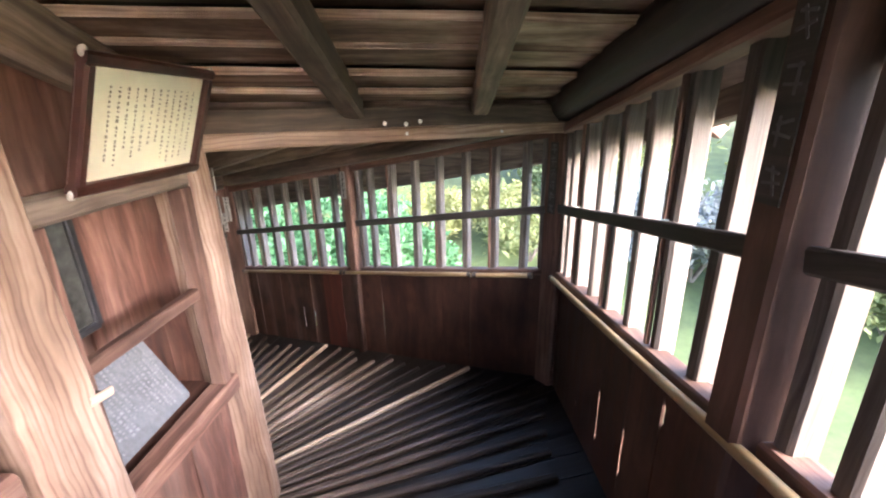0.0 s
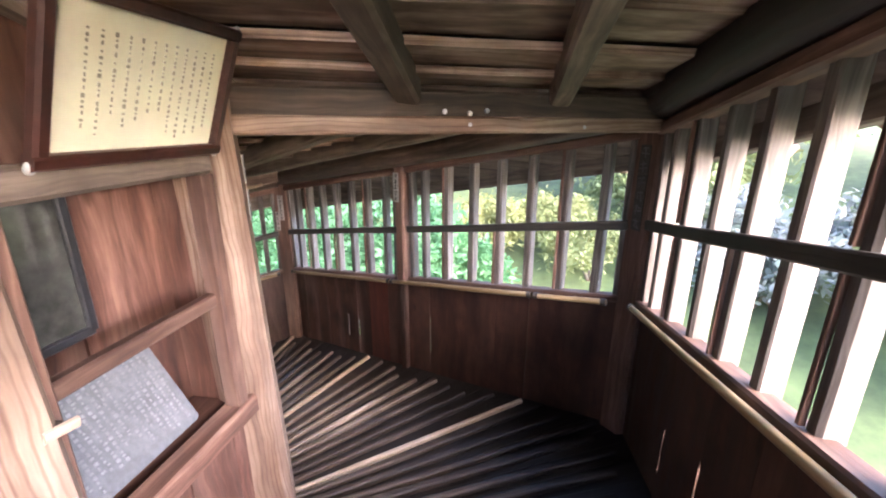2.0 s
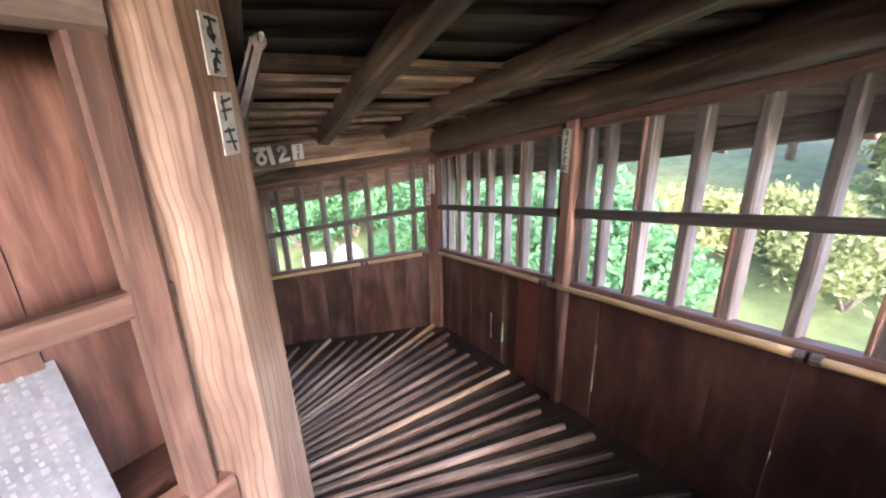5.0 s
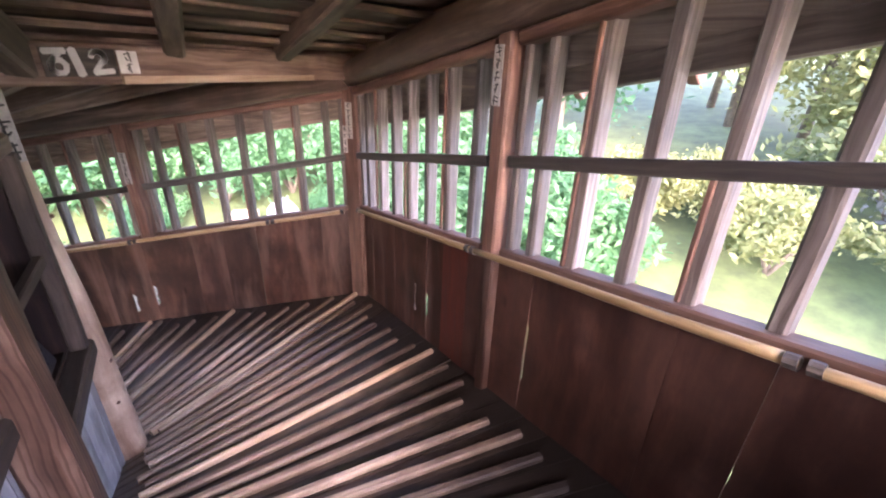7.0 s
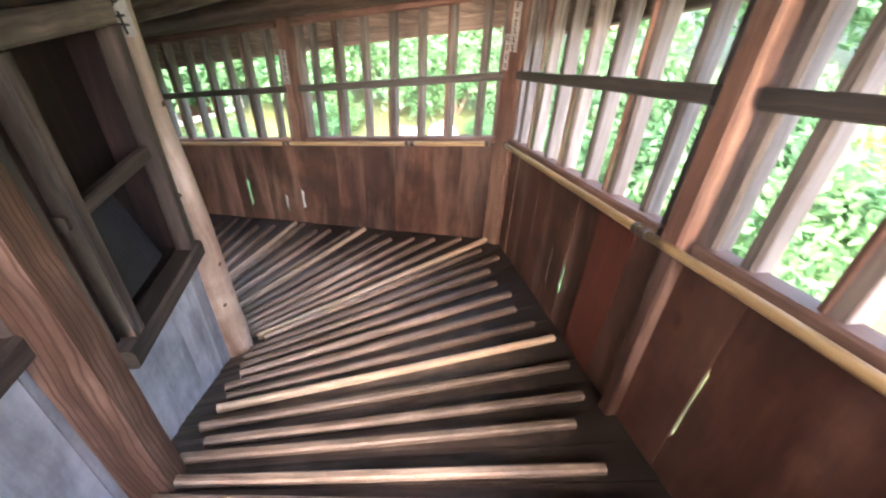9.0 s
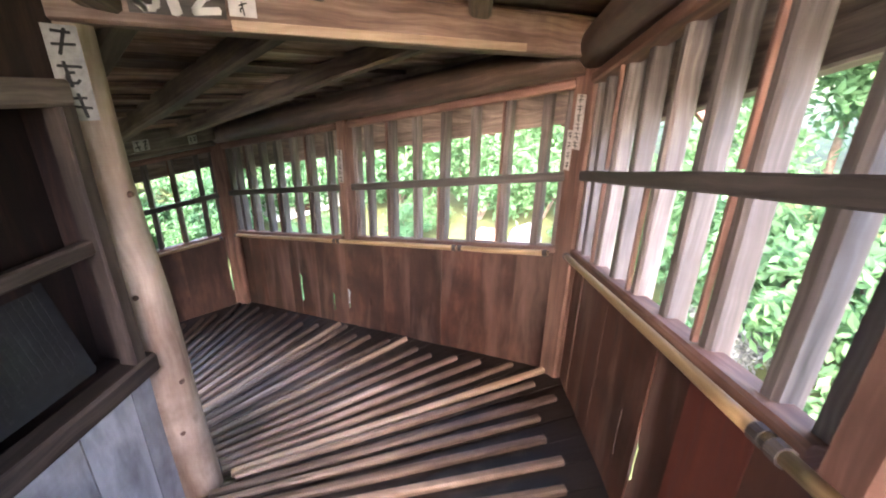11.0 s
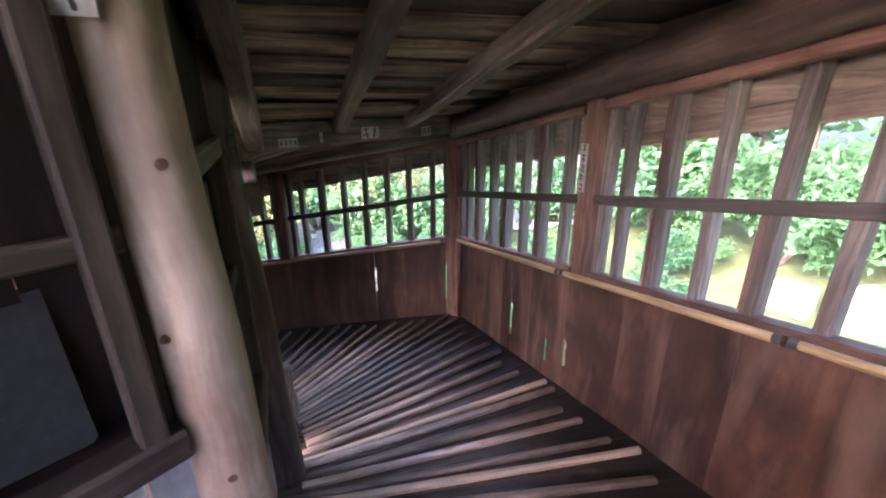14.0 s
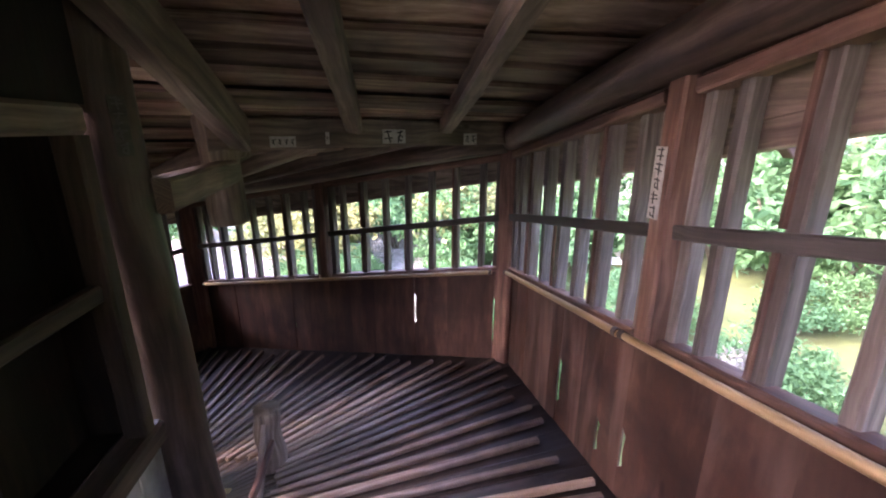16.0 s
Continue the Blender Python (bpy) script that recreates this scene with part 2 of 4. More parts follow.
WHITED = wood("whitewashed_boards", (0.22, 0.22, 0.222), (0.46, 0.46, 0.46), (0.64, 0.64, 0.64), 0.7, 5, 0.75, (0.15, 0.14, 0.137), 0.2, 0.2, bleach=0.7, bleach_colour=(0.70, 0.70, 0.695))
NICHE = wood("niche_wood", (0.045, 0.019, 0.013), (0.13, 0.058, 0.041), (0.25, 0.135, 0.098), 0.65, 12, 0.5, (0.025, 0.013, 0.01), bleach=0.55, bleach_colour=(0.31, 0.215, 0.17))
WEATHERED = wood("weathered_frame_wood", (0.036, 0.025, 0.019), (0.082, 0.058, 0.044), (0.16, 0.118, 0.092), 0.7, 18, 0.4)
# niche wood with the shade of the recess put into its colour
SHADEDNICHE = wood("shaded_niche_wood", (0.010, 0.006, 0.005), (0.028, 0.014, 0.011), (0.075, 0.038, 0.028), 0.65, 12, 0.5)
BAMBOO = wood("bamboo", (0.22, 0.14, 0.065), (0.33, 0.23, 0.115), (0.45, 0.33, 0.18), 0.42, 16, 0.3, (0.16, 0.10, 0.05), 0.15, 0.2)
PAPER = plain("aged_paper", (0.78, 0.75, 0.57), 0.8, 0, 9, 0.08, 0.03)
PAPER.node_tree.nodes["Principled BSDF"].inputs["Coat Weight"].default_value = 1.0   # behind glass
LABEL = plain("label_paper", (0.42, 0.40, 0.37), 0.85, 0, 60, 0.2, 0.05)
INK = plain("black_ink", (0.02, 0.02, 0.02), 0.7, 0, 40, 0.3, 0.02)
DIMINK = plain("worn_ink", (0.13, 0.125, 0.12), 0.7, 0, 40, 0.3, 0.02)
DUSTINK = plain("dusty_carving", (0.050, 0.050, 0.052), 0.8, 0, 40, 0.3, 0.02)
FAINT = plain("faded_ink", (0.36, 0.33, 0.25), 0.8, 0, 40, 0.25, 0.02)
LACQUER = plain("dark_red_lacquer", (0.045, 0.014, 0.010), 0.4, 0, 25, 0.35, 0.08)
SLATE = plain("grey_plaque", (0.15, 0.153, 0.158), 0.5, 0, 50, 0.22, 0.08)
METAL = plain("dull_metal", (0.55, 0.57, 0.6), 0.35, 0.8, 30, 0.15, 0.03)
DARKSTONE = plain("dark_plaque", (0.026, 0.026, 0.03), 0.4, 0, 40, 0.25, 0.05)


# ---- mesh helpers ----
def linked(name, mesh, parent, m=None, label=""):
    ob = new(name, mesh)
    if parent is not None:
        ob.parent = parent
        ob.matrix_parent_inverse = parent.matrix_world.inverted()
    if m is not None:
        ob.matrix_basis = m
    if label:
        ob["label"] = label
    return ob


def finish(bm, name, mat, smooth=False):
    mesh = bpy.data.meshes.new(name)
    bm.to_mesh(mesh)
    bm.free()
    mesh.materials.append(mat)
    if smooth:
        mesh.polygons.foreach_set("use_smooth", [True] * len(mesh.polygons))
    return mesh


def part(name, bm, mat, parent, label="", m=None, smooth=False):
    return linked(name, finish(bm, name, mat, smooth), parent, m, label)


def thing(name, base, label, category, group="", kind=""):
    """An empty at a thing's base, which carries its parts."""
    ob = new(name)
    ob.empty_display_size = 0.1
    ob.location = base
    ob.matrix_world = Matrix.Translation(base)
    return tagged(ob, label, category, group, kind)


def sweep(bm, rings, closed_ends=True, scale=1.0):
    """Joins rings of points into a skin, with lengthwise texture coordinates."""
    uvl = bm.loops.layers.uv.verify()
    ro = random.random() * 9
    vs = [[bm.verts.new(p) for p in ring] for ring in rings]
    n = len(rings[0])
    pos = [0.0]
    for a, b in zip(rings, rings[1:]):
        pos.append(pos[-1] + (Vector(b[0]) - Vector(a[0])).length)
    girth = [0.0]
    for i in range(n):
        girth.append(girth[-1] + (Vector(rings[0][(i + 1) % n]) - Vector(rings[0][i])).length)
    for j in range(len(rings) - 1):
        for i in range(n):
            f = bm.faces.new((vs[j][i], vs[j][(i + 1) % n], vs[j + 1][(i + 1) % n], vs[j + 1][i]))
            for loop, (a, g) in zip(f.loops, ((pos[j], girth[i]), (pos[j], girth[i + 1]), (pos[j + 1], girth[i + 1]), (pos[j + 1], girth[i]))):
                loop[uvl].uv = (a * scale + ro, g * scale + ro)
    if closed_ends:
        for ring, flip in ((vs[0], True), (vs[-1], False)):
            f = bm.faces.new(ring[::-1] if flip else ring)
            for i, loop in enumerate(f.loops):
                loop[uvl].uv = (0.02 * math.cos(i) + ro, 0.2 * i + ro)
    return vs


def section(w, h, c):
    return [(-w / 2 + c, -h / 2), (w / 2 - c, -h / 2), (w / 2, -h / 2 + c), (w / 2, h / 2 - c), (w / 2 - c, h / 2), (-w / 2 + c, h / 2), (-w / 2, h / 2 - c), (-w / 2, -h / 2 + c)]


def add_timber(bm, p0, p1, w, h, up=(0, 0, 1), chamfer=0.006, wobble=0.003, steps=4):
    """A sawn timber from p0 to p1, w wide and h deep along up, with worn edges."""
    p0, p1 = Vector(p0), Vector(p1)
    m = frame_of(p0, p1 - p0, up)
    length = (p1 - p0).length
    seed = random.random() * 100
    rings = []
    for j in range(steps + 1):
        s = length * j / steps
        d = noise.noise_vector((seed, s * 1.7, 0.3)) * wobble
        g = 1 + noise.noise((s * 2.1, seed, 4.2)) * wobble * 6
        rings.append([m @ Vector((s, y * g + d.y, z * g + d.z)) for y, z in section(w, h, chamfer)])
    sweep(bm, rings)


def add_log(bm, p0, p1, r0, r1, wobble=0.012, steps=8, sides=14, flat=0.0):
    p0, p1 = Vector(p0), Vector(p1)
    d = p1 - p0
    m = frame_of(p0, d, (0, 0, 1) if abs(d.normalized().z) < 0.9 else (1, 0, 0))
    seed = random.random() * 100
    rings = []
    for j in range(steps + 1):
        s = j / steps
        r = r0 + (r1 - r0) * s
        o = noise.noise_vector((seed, s * 3, 1.1)) * wobble
        ring = []
        for i in range(sides):
            a = 2 * math.pi * i / sides
            q = r * (1 + 0.06 * noise.noise((math.cos(a) + seed, math.sin(a), s * 4)))
            ring.append(m @ Vector((s * d.length, q * math.cos(a) + o.y, q * math.sin(a) + o.z)))
        rings.append(ring)
    sweep(bm, rings)


def timber(name, parent, mat, p0, p1, w, h, label="", **kw):
    bm = bmesh.new()
    add_timber(bm, p0, p1, w, h, **kw)
    return part(name, bm, mat, parent, label)


def add_prism(bm, outline, depth):
    """An outline in x, z given thickness along y; texture runs along z."""
    uvl = bm.loops.layers.uv.verify()
    front = [bm.verts.new((x, 0, z)) for x, z in outline]
    back = [bm.verts.new((x, depth, z)) for x, z in outline]
    n = len(outline)
    faces = [bm.faces.new(front), bm.faces.new(back[::-1])]
    for i in range(n):
        faces.append(bm.faces.new((front[i], back[i], back[(i + 1) % n], front[(i + 1) % n])))
    for f in faces:
        for loop in f.loops:
            c = loop.vert.co
            loop[uvl].uv = (c.z, c.x + c.y)


def box(bm, a, b):
    uvl = bm.loops.layers.uv.verify()
    geom = bmesh.ops.create_cube(bm, size=1.0)
    a, b = Vector(a), Vector(b)
    for v in geom["verts"]:
        v.co = Vector([(a[i] + b[i]) / 2 + v.co[i] * (b[i] - a[i]) for i in range(3)])
    for f in {f for v in geom["verts"] for f in v.link_faces}:
        for loop in f.loops:
            c = loop.vert.co
            loop[uvl].uv = (c.x + c.z * 0.3, c.y + c.z)


SIDE_LEN = R
SLOPE = -DROP / SIDE_LEN

# ---- floor ----
floor_ob = thing("floor", at(0.5, 0.5, -0.05), "dark worn plank floor of a winding wooden ramp with cross battens", "floor", kind="structure")
COUNT = 22
for k in SIDES:
    for i in range(COUNT):
        u0, u1 = k + i / COUNT + 0.0006, k + (i + 1) / COUNT - 0.0006
        dz = random.uniform(-0.004, 0.003)
        bm = bmesh.new()
        uvl = bm.loops.layers.uv.verify()
        top = [at(u0, -0.12, dz), at(u0, 1.02, dz), at(u1, 1.02, dz), at(u1, -0.12, dz)]
        vs = [bm.verts.new(p) for p in top] + [bm.verts.new(p - Vector((0, 0, 0.04))) for p in top]
        ro = random.random() * 7
        for q in ((3, 2, 1, 0), (4, 5, 6, 7), (0, 1, 5, 4), (1, 2, 6, 5), (2, 3, 7, 6), (3, 0, 4, 7)):
            f = bm.faces.new([vs[x] for x in q])
            for loop, x in zip(f.loops, q):
                loop[uvl].uv = (1.8 if x % 4 in (1, 2) else 0.0, ro + (0.16 if x % 4 > 1 else 0.0))
        bmesh.ops.recalc_face_normals(bm, faces=bm.faces)
        # planks past u = 0.35 take the paler deck wood
        part("plank", bm, DECK if u0 < 0.35 else PALEDECK, floor_ob)

# boarding under the planks, which closes their joints
for k in SIDES:
    bm = bmesh.new()
    uvl = bm.loops.layers.uv.verify()
    nu, nf = 44, 6
    grid = [[bm.verts.new(at(k + min(a / nu, 0.9999), -0.12 + 1.14 * c / nf, -0.055)) for c in range(nf + 1)] for a in range(nu + 1)]
    for a in range(nu):
        for c in range(nf):
            f = bm.faces.new((grid[a][c], grid[a + 1][c], grid[a + 1][c + 1], grid[a][c + 1]))
            for loop in f.loops:
                loop[uvl].uv = (loop.vert.co.x, loop.vert.co.y)
    slab = bmesh.ops.extrude_face_region(bm, geom=bm.faces[:])
    for v in slab["geom"]:
        if isinstance(v, bmesh.types.BMVert):
            v.co.z -= 0.02
    bmesh.ops.recalc_face_normals(bm, faces=bm.faces)
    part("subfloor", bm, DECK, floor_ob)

# ---- ceiling: lapped planks with waney edges across two joists on each side ----
bm = bmesh.new()
uvl = bm.loops.layers.uv.verify()
for k in SIDES:
    n, steps = 12, 7
    for i in range(n):
        dz = random.uniform(-0.010, 0.006)
        seed, ro = random.random() * 50, random.random() * 7
        low = []
        for j in range(steps + 1):
            f = -0.25 + 1.35 * j / steps
            wave = noise.noise((f * 3.1, seed, 0)) * 0.006
            bow = noise.noise((f * 1.7, seed, 5)) * 0.008
            u0, u1 = k + i / n + wave, k + (i + 1) / n + 0.014
            u0, u1 = max(u0, -2), min(u1, 4)
            low.append((at(u0, f, ceil_h(u0) + dz + bow - 0.016), at(u1, f, ceil_h(u1) + dz + bow + 0.018)))
        rows = [[bm.verts.new(a), bm.verts.new(b), bm.verts.new(b + Vector((0, 0, 0.025))), bm.verts.new(a + Vector((0, 0, 0.025)))] for a, b in low]
        for j in range(steps):
            for e in range(4):
                f = bm.faces.new((rows[j][e], rows[j][(e + 1) % 4], rows[j + 1][(e + 1) % 4], rows[j + 1][e]))
                for loop, (jj, ee) in zip(f.loops, ((j, e), (j, e + 1), (j + 1, e + 1), (j + 1, e))):
                    loop[uvl].uv = (jj * 0.36, ro + 0.2 * (ee % 2) + 0.03 * (ee // 2))
bmesh.ops.recalc_face_normals(bm, faces=bm.faces)
tagged(linked("ceiling", finish(bm, "ceiling", CEILING), None), "weathered grey-brown lapped ceiling planks", "ceiling", kind="structure")

# the sheathing above the planks
for k in SIDES:
    bm = bmesh.new()
    uvl = bm.loops.layers.uv.verify()
    nu, nf = 15, 7
    sheets = [[[bm.verts.new(at(k + a / nu, -0.3 + 1.4 * c / nf, ceil_h(min(k + a / nu, 3.999)) + 0.055 + up)) for c in range(nf + 1)] for a in range(nu + 1)] for up in (0.0, 0.03)]
    for sheet in sheets:
        for a in range(nu):
            for c in range(nf):
                f = bm.faces.new((sheet[a][c], sheet[a + 1][c], sheet[a + 1][c + 1], sheet[a][c + 1]))
                for loop, (aa, cc) in zip(f.loops, ((a, c), (a + 1, c), (a + 1, c + 1), (a, c + 1))):
                    loop[uvl].uv = (cc * 0.27, aa * 0.16)
    lower, upper = sheets
    for c in range(nf):
        bm.faces.new((lower[0][c], lower[0][c + 1], upper[0][c + 1], upper[0][c]))
        bm.faces.new((lower[nu][c], lower[nu][c + 1], upper[nu][c + 1], upper[nu][c]))
    for a in range(nu):
        bm.faces.new((lower[a][0], lower[a + 1][0], upper[a + 1][0], upper[a][0]))
        bm.faces.new((lower[a][nf], lower[a + 1][nf], upper[a + 1][nf], upper[a][nf]))
    bmesh.ops.recalc_face_normals(bm, faces=bm.faces)
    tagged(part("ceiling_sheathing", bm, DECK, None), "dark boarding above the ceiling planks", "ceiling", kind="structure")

# ---- joists and radial beams under the ceiling ----
for k in SIDES:
    for f0, f1 in ((0.46, 0.355), (0.695, 0.695)) if k < 0 else ((0.31, 0.33), (0.65, 0.66)):
        bm = bmesh.new()
        h0, h1 = CEIL[k] - 0.045, CEIL[k + 1] - 0.045
        add_timber(bm, at(k + 0.03, f0, h0 - 0.01), at(k + 0.97, f1, h1 + 0.005), 0.085, 0.10, chamfer=0.012, wobble=0.008, steps=8)
        tagged(part("joist", bm, TIMBER, None), "grey-brown hewn joist under the ceiling planks", "joist", "ceiling joists", "structure")
    bm = bmesh.new()
    mid = at(k, 0.5, BEAM[k] + 0.075)
    a, b = at(k, -0.06, BEAM[k] + 0.075), at(k, 1.0, BEAM[k] + 0.075)
    add_timber(bm, a, b, 0.16, 0.15, chamfer=0.01, wobble=0.004, steps=6)
    beam = part("beam", bm, BEAMWOOD if k == 1 else (TIMBER if k == 2 else WEATHERED), None)
    tagged(beam, "grey-brown squared beam from the core to the outer wall" if k in (1, 2) else "reddish-brown squared beam from the core to the outer wall", "beam", "radial beams", "structure")
    if k == 0:
        bm = bmesh.new()
        add_timber(bm, at(k, 0.0, BEAM[k] + 0.028), at(k, 0.99, BEAM[k] + 0.028), 0.175, 0.062, chamfer=0.008, wobble=0.002, steps=6)
        part("lower_strip", bm, PALE, beam, "paler proud strip along the lower edge")

# ---- outer walls ----
BOARD_N = {(-1, 0): 4, (-1, 1): 5, (0, 0): 4, (0, 1): 8, (1, 0): 6, (1, 1): 8}   # boards in each half of a side
SLITS = {(-1, 0.60): (0.58, 0.69), (-1, 0.667): (0.17, 0.42), (-1, 0.745): (0.15, 0.44), (-1, 0.835): (0.13, 0.39), (-1, 0.56): (0.3, 0.45),
         (0, 0.178): (0.30, 0.38), (0, 0.425): (0.18, 0.52), (0, 0.688): (0.18, 0.375), (0, 0.733): (0.16, 0.42), (0, 0.824): (0.33, 0.40),
         (1, 0.530): (0.15, 0.36), (1, 0.588): (0.10, 0.30), (1, 0.715): (0.14, 0.44), (1, 0.64): (0.33, 0.36),
         (2, 0.028): (0.16, 0.56), (2, 0.237): (0.32, 0.61), (2, 0.431): (0.55, 0.585), (2, 0.634): (0.26, 0.32)}
SLIT_W = {(0, 0.178): 0.002, (0, 0.425): 0.009, (0, 0.733): 0.022, (0, 0.688): 0.020, (1, 0.588): 0.036, (1, 0.530): 0.032, (1, 0.715): 0.032, (2, 0.237): 0.018, (2, 0.028): 0.016}


def lower_board(parent, k, s0, s1, notch):
    """One upright board of the wall below the sill; notch: a gap in its far edge, as (from, to, width)."""
    g = 0.0008
    w = (s1 - s0) * SIDE_LEN - g
    z = lambda x, h: h + SLOPE * x
    left = [(0, z(0, -0.05)), (w, z(w, -0.05))]
    if notch:
        a, b, c = notch
        left += [(w, z(w, a)), (w - c, z(w, a + 0.03)), (w - c * 0.7, z(w, (a + b) / 2)), (w - c, z(w, b - 0.03)), (w, z(w, b))]
    outline = left + [(w, z(w, SILL - 0.03)), (0, z(0, SILL - 0.03))]
    bm = bmesh.new()
    add_prism(bm, outline, 0.011)
    p = at(k + s0, 1.0, 0.0) + outward(k) * (0.035 + random.uniform(-0.006, 0.006))
    m = frame_of(p, along(k), (0, 0, 1))
    m = m @ Matrix.Diagonal((1, -1, 1, 1))
    bmesh.ops.reverse_faces(bm, faces=bm.faces)
    kind = DARKPANEL if k not in (0, 1) else (WORNPANEL if k == 1 or s0 > 0.59 else (REDPANEL if s0 > 0.505 else PANEL))
    return part("board", bm, kind, parent, m=m)


bar_meshes = []
for i in range(4):
    bm = bmesh.new()
    add_timber(bm, (0, 0, 0), (HEAD - SILL + 0.04, 0, 0), 0.046, 0.066, chamfer=0.004 + 0.002 * i, wobble=0.004, steps=5)
    bar_meshes.append(finish(bm, "bar", SLAT))
strip_meshes = []
for long in (RAIL - SILL - 0.03, HEAD - RAIL - 0.03):
    bm = bmesh.new()
    add_timber(bm, (0, 0, 0), (long, 0, 0), 0.014, 0.016, chamfer=0.002, wobble=0.003, steps=4)
    strip_meshes.append(finish(bm, "nailed_strip", REDDISH))

for n, k in enumerate(SIDES):
    base = at(k + 0.5, 1.0, 0.0) + outward(k) * 0.03
    wall = thing("wall_%d" % (n + 1), base, "brown board wall with a barred window band above its sill", "wall", kind="structure")
    slits = sorted(s for kk, s in SLITS if kk == k)
    edges = []
    for half in (0, 1):
        count = BOARD_N.get((k, half), 7)
        edges += [half * 0.5 + 0.5 * i / count for i in range(count)]
    edges = [e + random.uniform(-0.008, 0.008) if 0.02 < e and abs(e - 0.5) > 0.01 else e for e in edges] + [1.0]
    for s in slits:
        j = min(range(1, len(edges) - 1), key=lambda q: abs(edges[q] - s))
        edges[j] = s
    edges.sort()
    for s0, s1 in zip(edges, edges[1:]):
        if s1 - s0 < 0.004:
            continue
        hit = [s for s in slits if abs(s - s1) < 1e-6]
        notch = None
        if hit:
            a, b = SLITS[(k, hit[0])]
            notch = (a, b, SLIT_W.get((k, hit[0]), 0.012))
        lower_board(wall, k, s0, s1, notch)
    o = outward(k)
    for half in (0, 1):
        s0, s1 = half * 0.5 + 0.02, half * 0.5 + 0.48
        timber("sill", wall, REDDISH, at(k + s0, 1, SILL - 0.02) + o * 0.02, at(k + s1, 1, SILL - 0.02) + o * 0.03, 0.075, 0.04, chamfer=0.008, steps=6)
        timber("rail", wall, RAILWOOD, at(k + s0, 1, RAIL) + o * 0.0, at(k + s1, 1, RAIL) + o * 0.0, 0.03, 0.05, chamfer=0.006, wobble=0.005, steps=8)
        timber("header", wall, REDDISH, at(k + s0, 1, HEAD + 0.02) + o * 0.02, at(k + s1, 1, HEAD + 0.02) + o * 0.02, 0.08, 0.05, chamfer=0.008, steps=6)
        for i in range(0, 9):
            s = half * 0.5 + i / 16
            if i == 0:
                s += 0.026
            elif i == 8:
                s -= 0.026
            p = at(k + s, 1, SILL - 0.02) + o * 0.047
            m = frame_of(p, (random.uniform(-0.006, 0.006), random.uniform(-0.006, 0.006), 1), o)
            linked("bar", bar_meshes[random.randrange(4)], wall, m)
            if i in (2, 4, 6):
                edge = along(k) * 0.018
                for mesh, foot in zip(strip_meshes, (SILL + 0.005, RAIL + 0.03)):
                    if foot < RAIL or i != 4:
                        linked("nailed_strip", mesh, wall, frame_of(at(k + s, 1, foot) + o * 0.004 + edge, (0, 0, 1), o))
    bm = bmesh.new()
    add_log(bm, at(k + 0.01, 1.0, HEAD + 0.14) - o * 0.02, at(k + 0.99, 1.0, HEAD + 0.14) - o * 0.02, 0.095, 0.085, 0.016, 12, 18)
    # plates of the upper sides carry their shade as a darker wood colour
    part("log_plate", bm, SHADEDLOG if k < 0 else BROWNLOG, wall, "round log plate over the window band", smooth=True)
    bm = bmesh.new()
    p = [at(k - 0.02, 1.0, HEAD + 0.25) + o * 0.09, at(k + 1.02, 1.0, HEAD + 0.25) + o * 0.09]
    add_timber(bm, p[0], p[1], 0.03, 0.42, chamfer=0.003, steps=2)
    part("upper_panel", bm, TIMBER if k > -1 else PANEL, wall)

# posts of the outer wall
for k in range(-2, 5):
    p = at(k, 1.0, -0.1) if k < 4 else at(3.9999, 1.0, -0.1)
    d = corner(k, 1.0)
    bm = bmesh.new()
    add_timber(bm, p + d * 0.03, p + d * 0.03 + Vector((0, 0, 2.05)), 0.15, 0.15, up=d, chamfer=0.012, wobble=0.004, steps=6)
    tagged(part("corner_post", bm, REDDISH, None), "reddish-brown square corner post of the outer wall", "post", "outer wall posts", "structure")
for k in SIDES:
    low = SILL - 0.04 if k >= 0 else -0.1
    p = at(k + 0.5, 1.0, low)
    d = outward(k)
    bm = bmesh.new()
    w, off = (0.10, 0.01) if k < 0 else (0.085, 0.025)
    add_timber(bm, p + d * off, p + d * off + Vector((0, 0, 1.75 - low)), w, 0.11, up=d, chamfer=0.01, wobble=0.004, steps=6)
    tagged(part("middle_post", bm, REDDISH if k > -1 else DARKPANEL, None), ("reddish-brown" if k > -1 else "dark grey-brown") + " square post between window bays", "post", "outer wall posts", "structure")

p, d = at(0.5, 1.0, -0.1), outward(0)
bm = bmesh.new()
add_timber(bm, p + d * 0.012, p + d * 0.012 + Vector((0, 0, SILL + 0.05)), 0.065, 0.05, up=d, chamfer=0.008, wobble=0.004, steps=6)
tagged(part("lower_post", bm, WORNPANEL, None), "worn reddish-brown stud between the wall boards below the sill", "post", "outer wall posts", "structure")

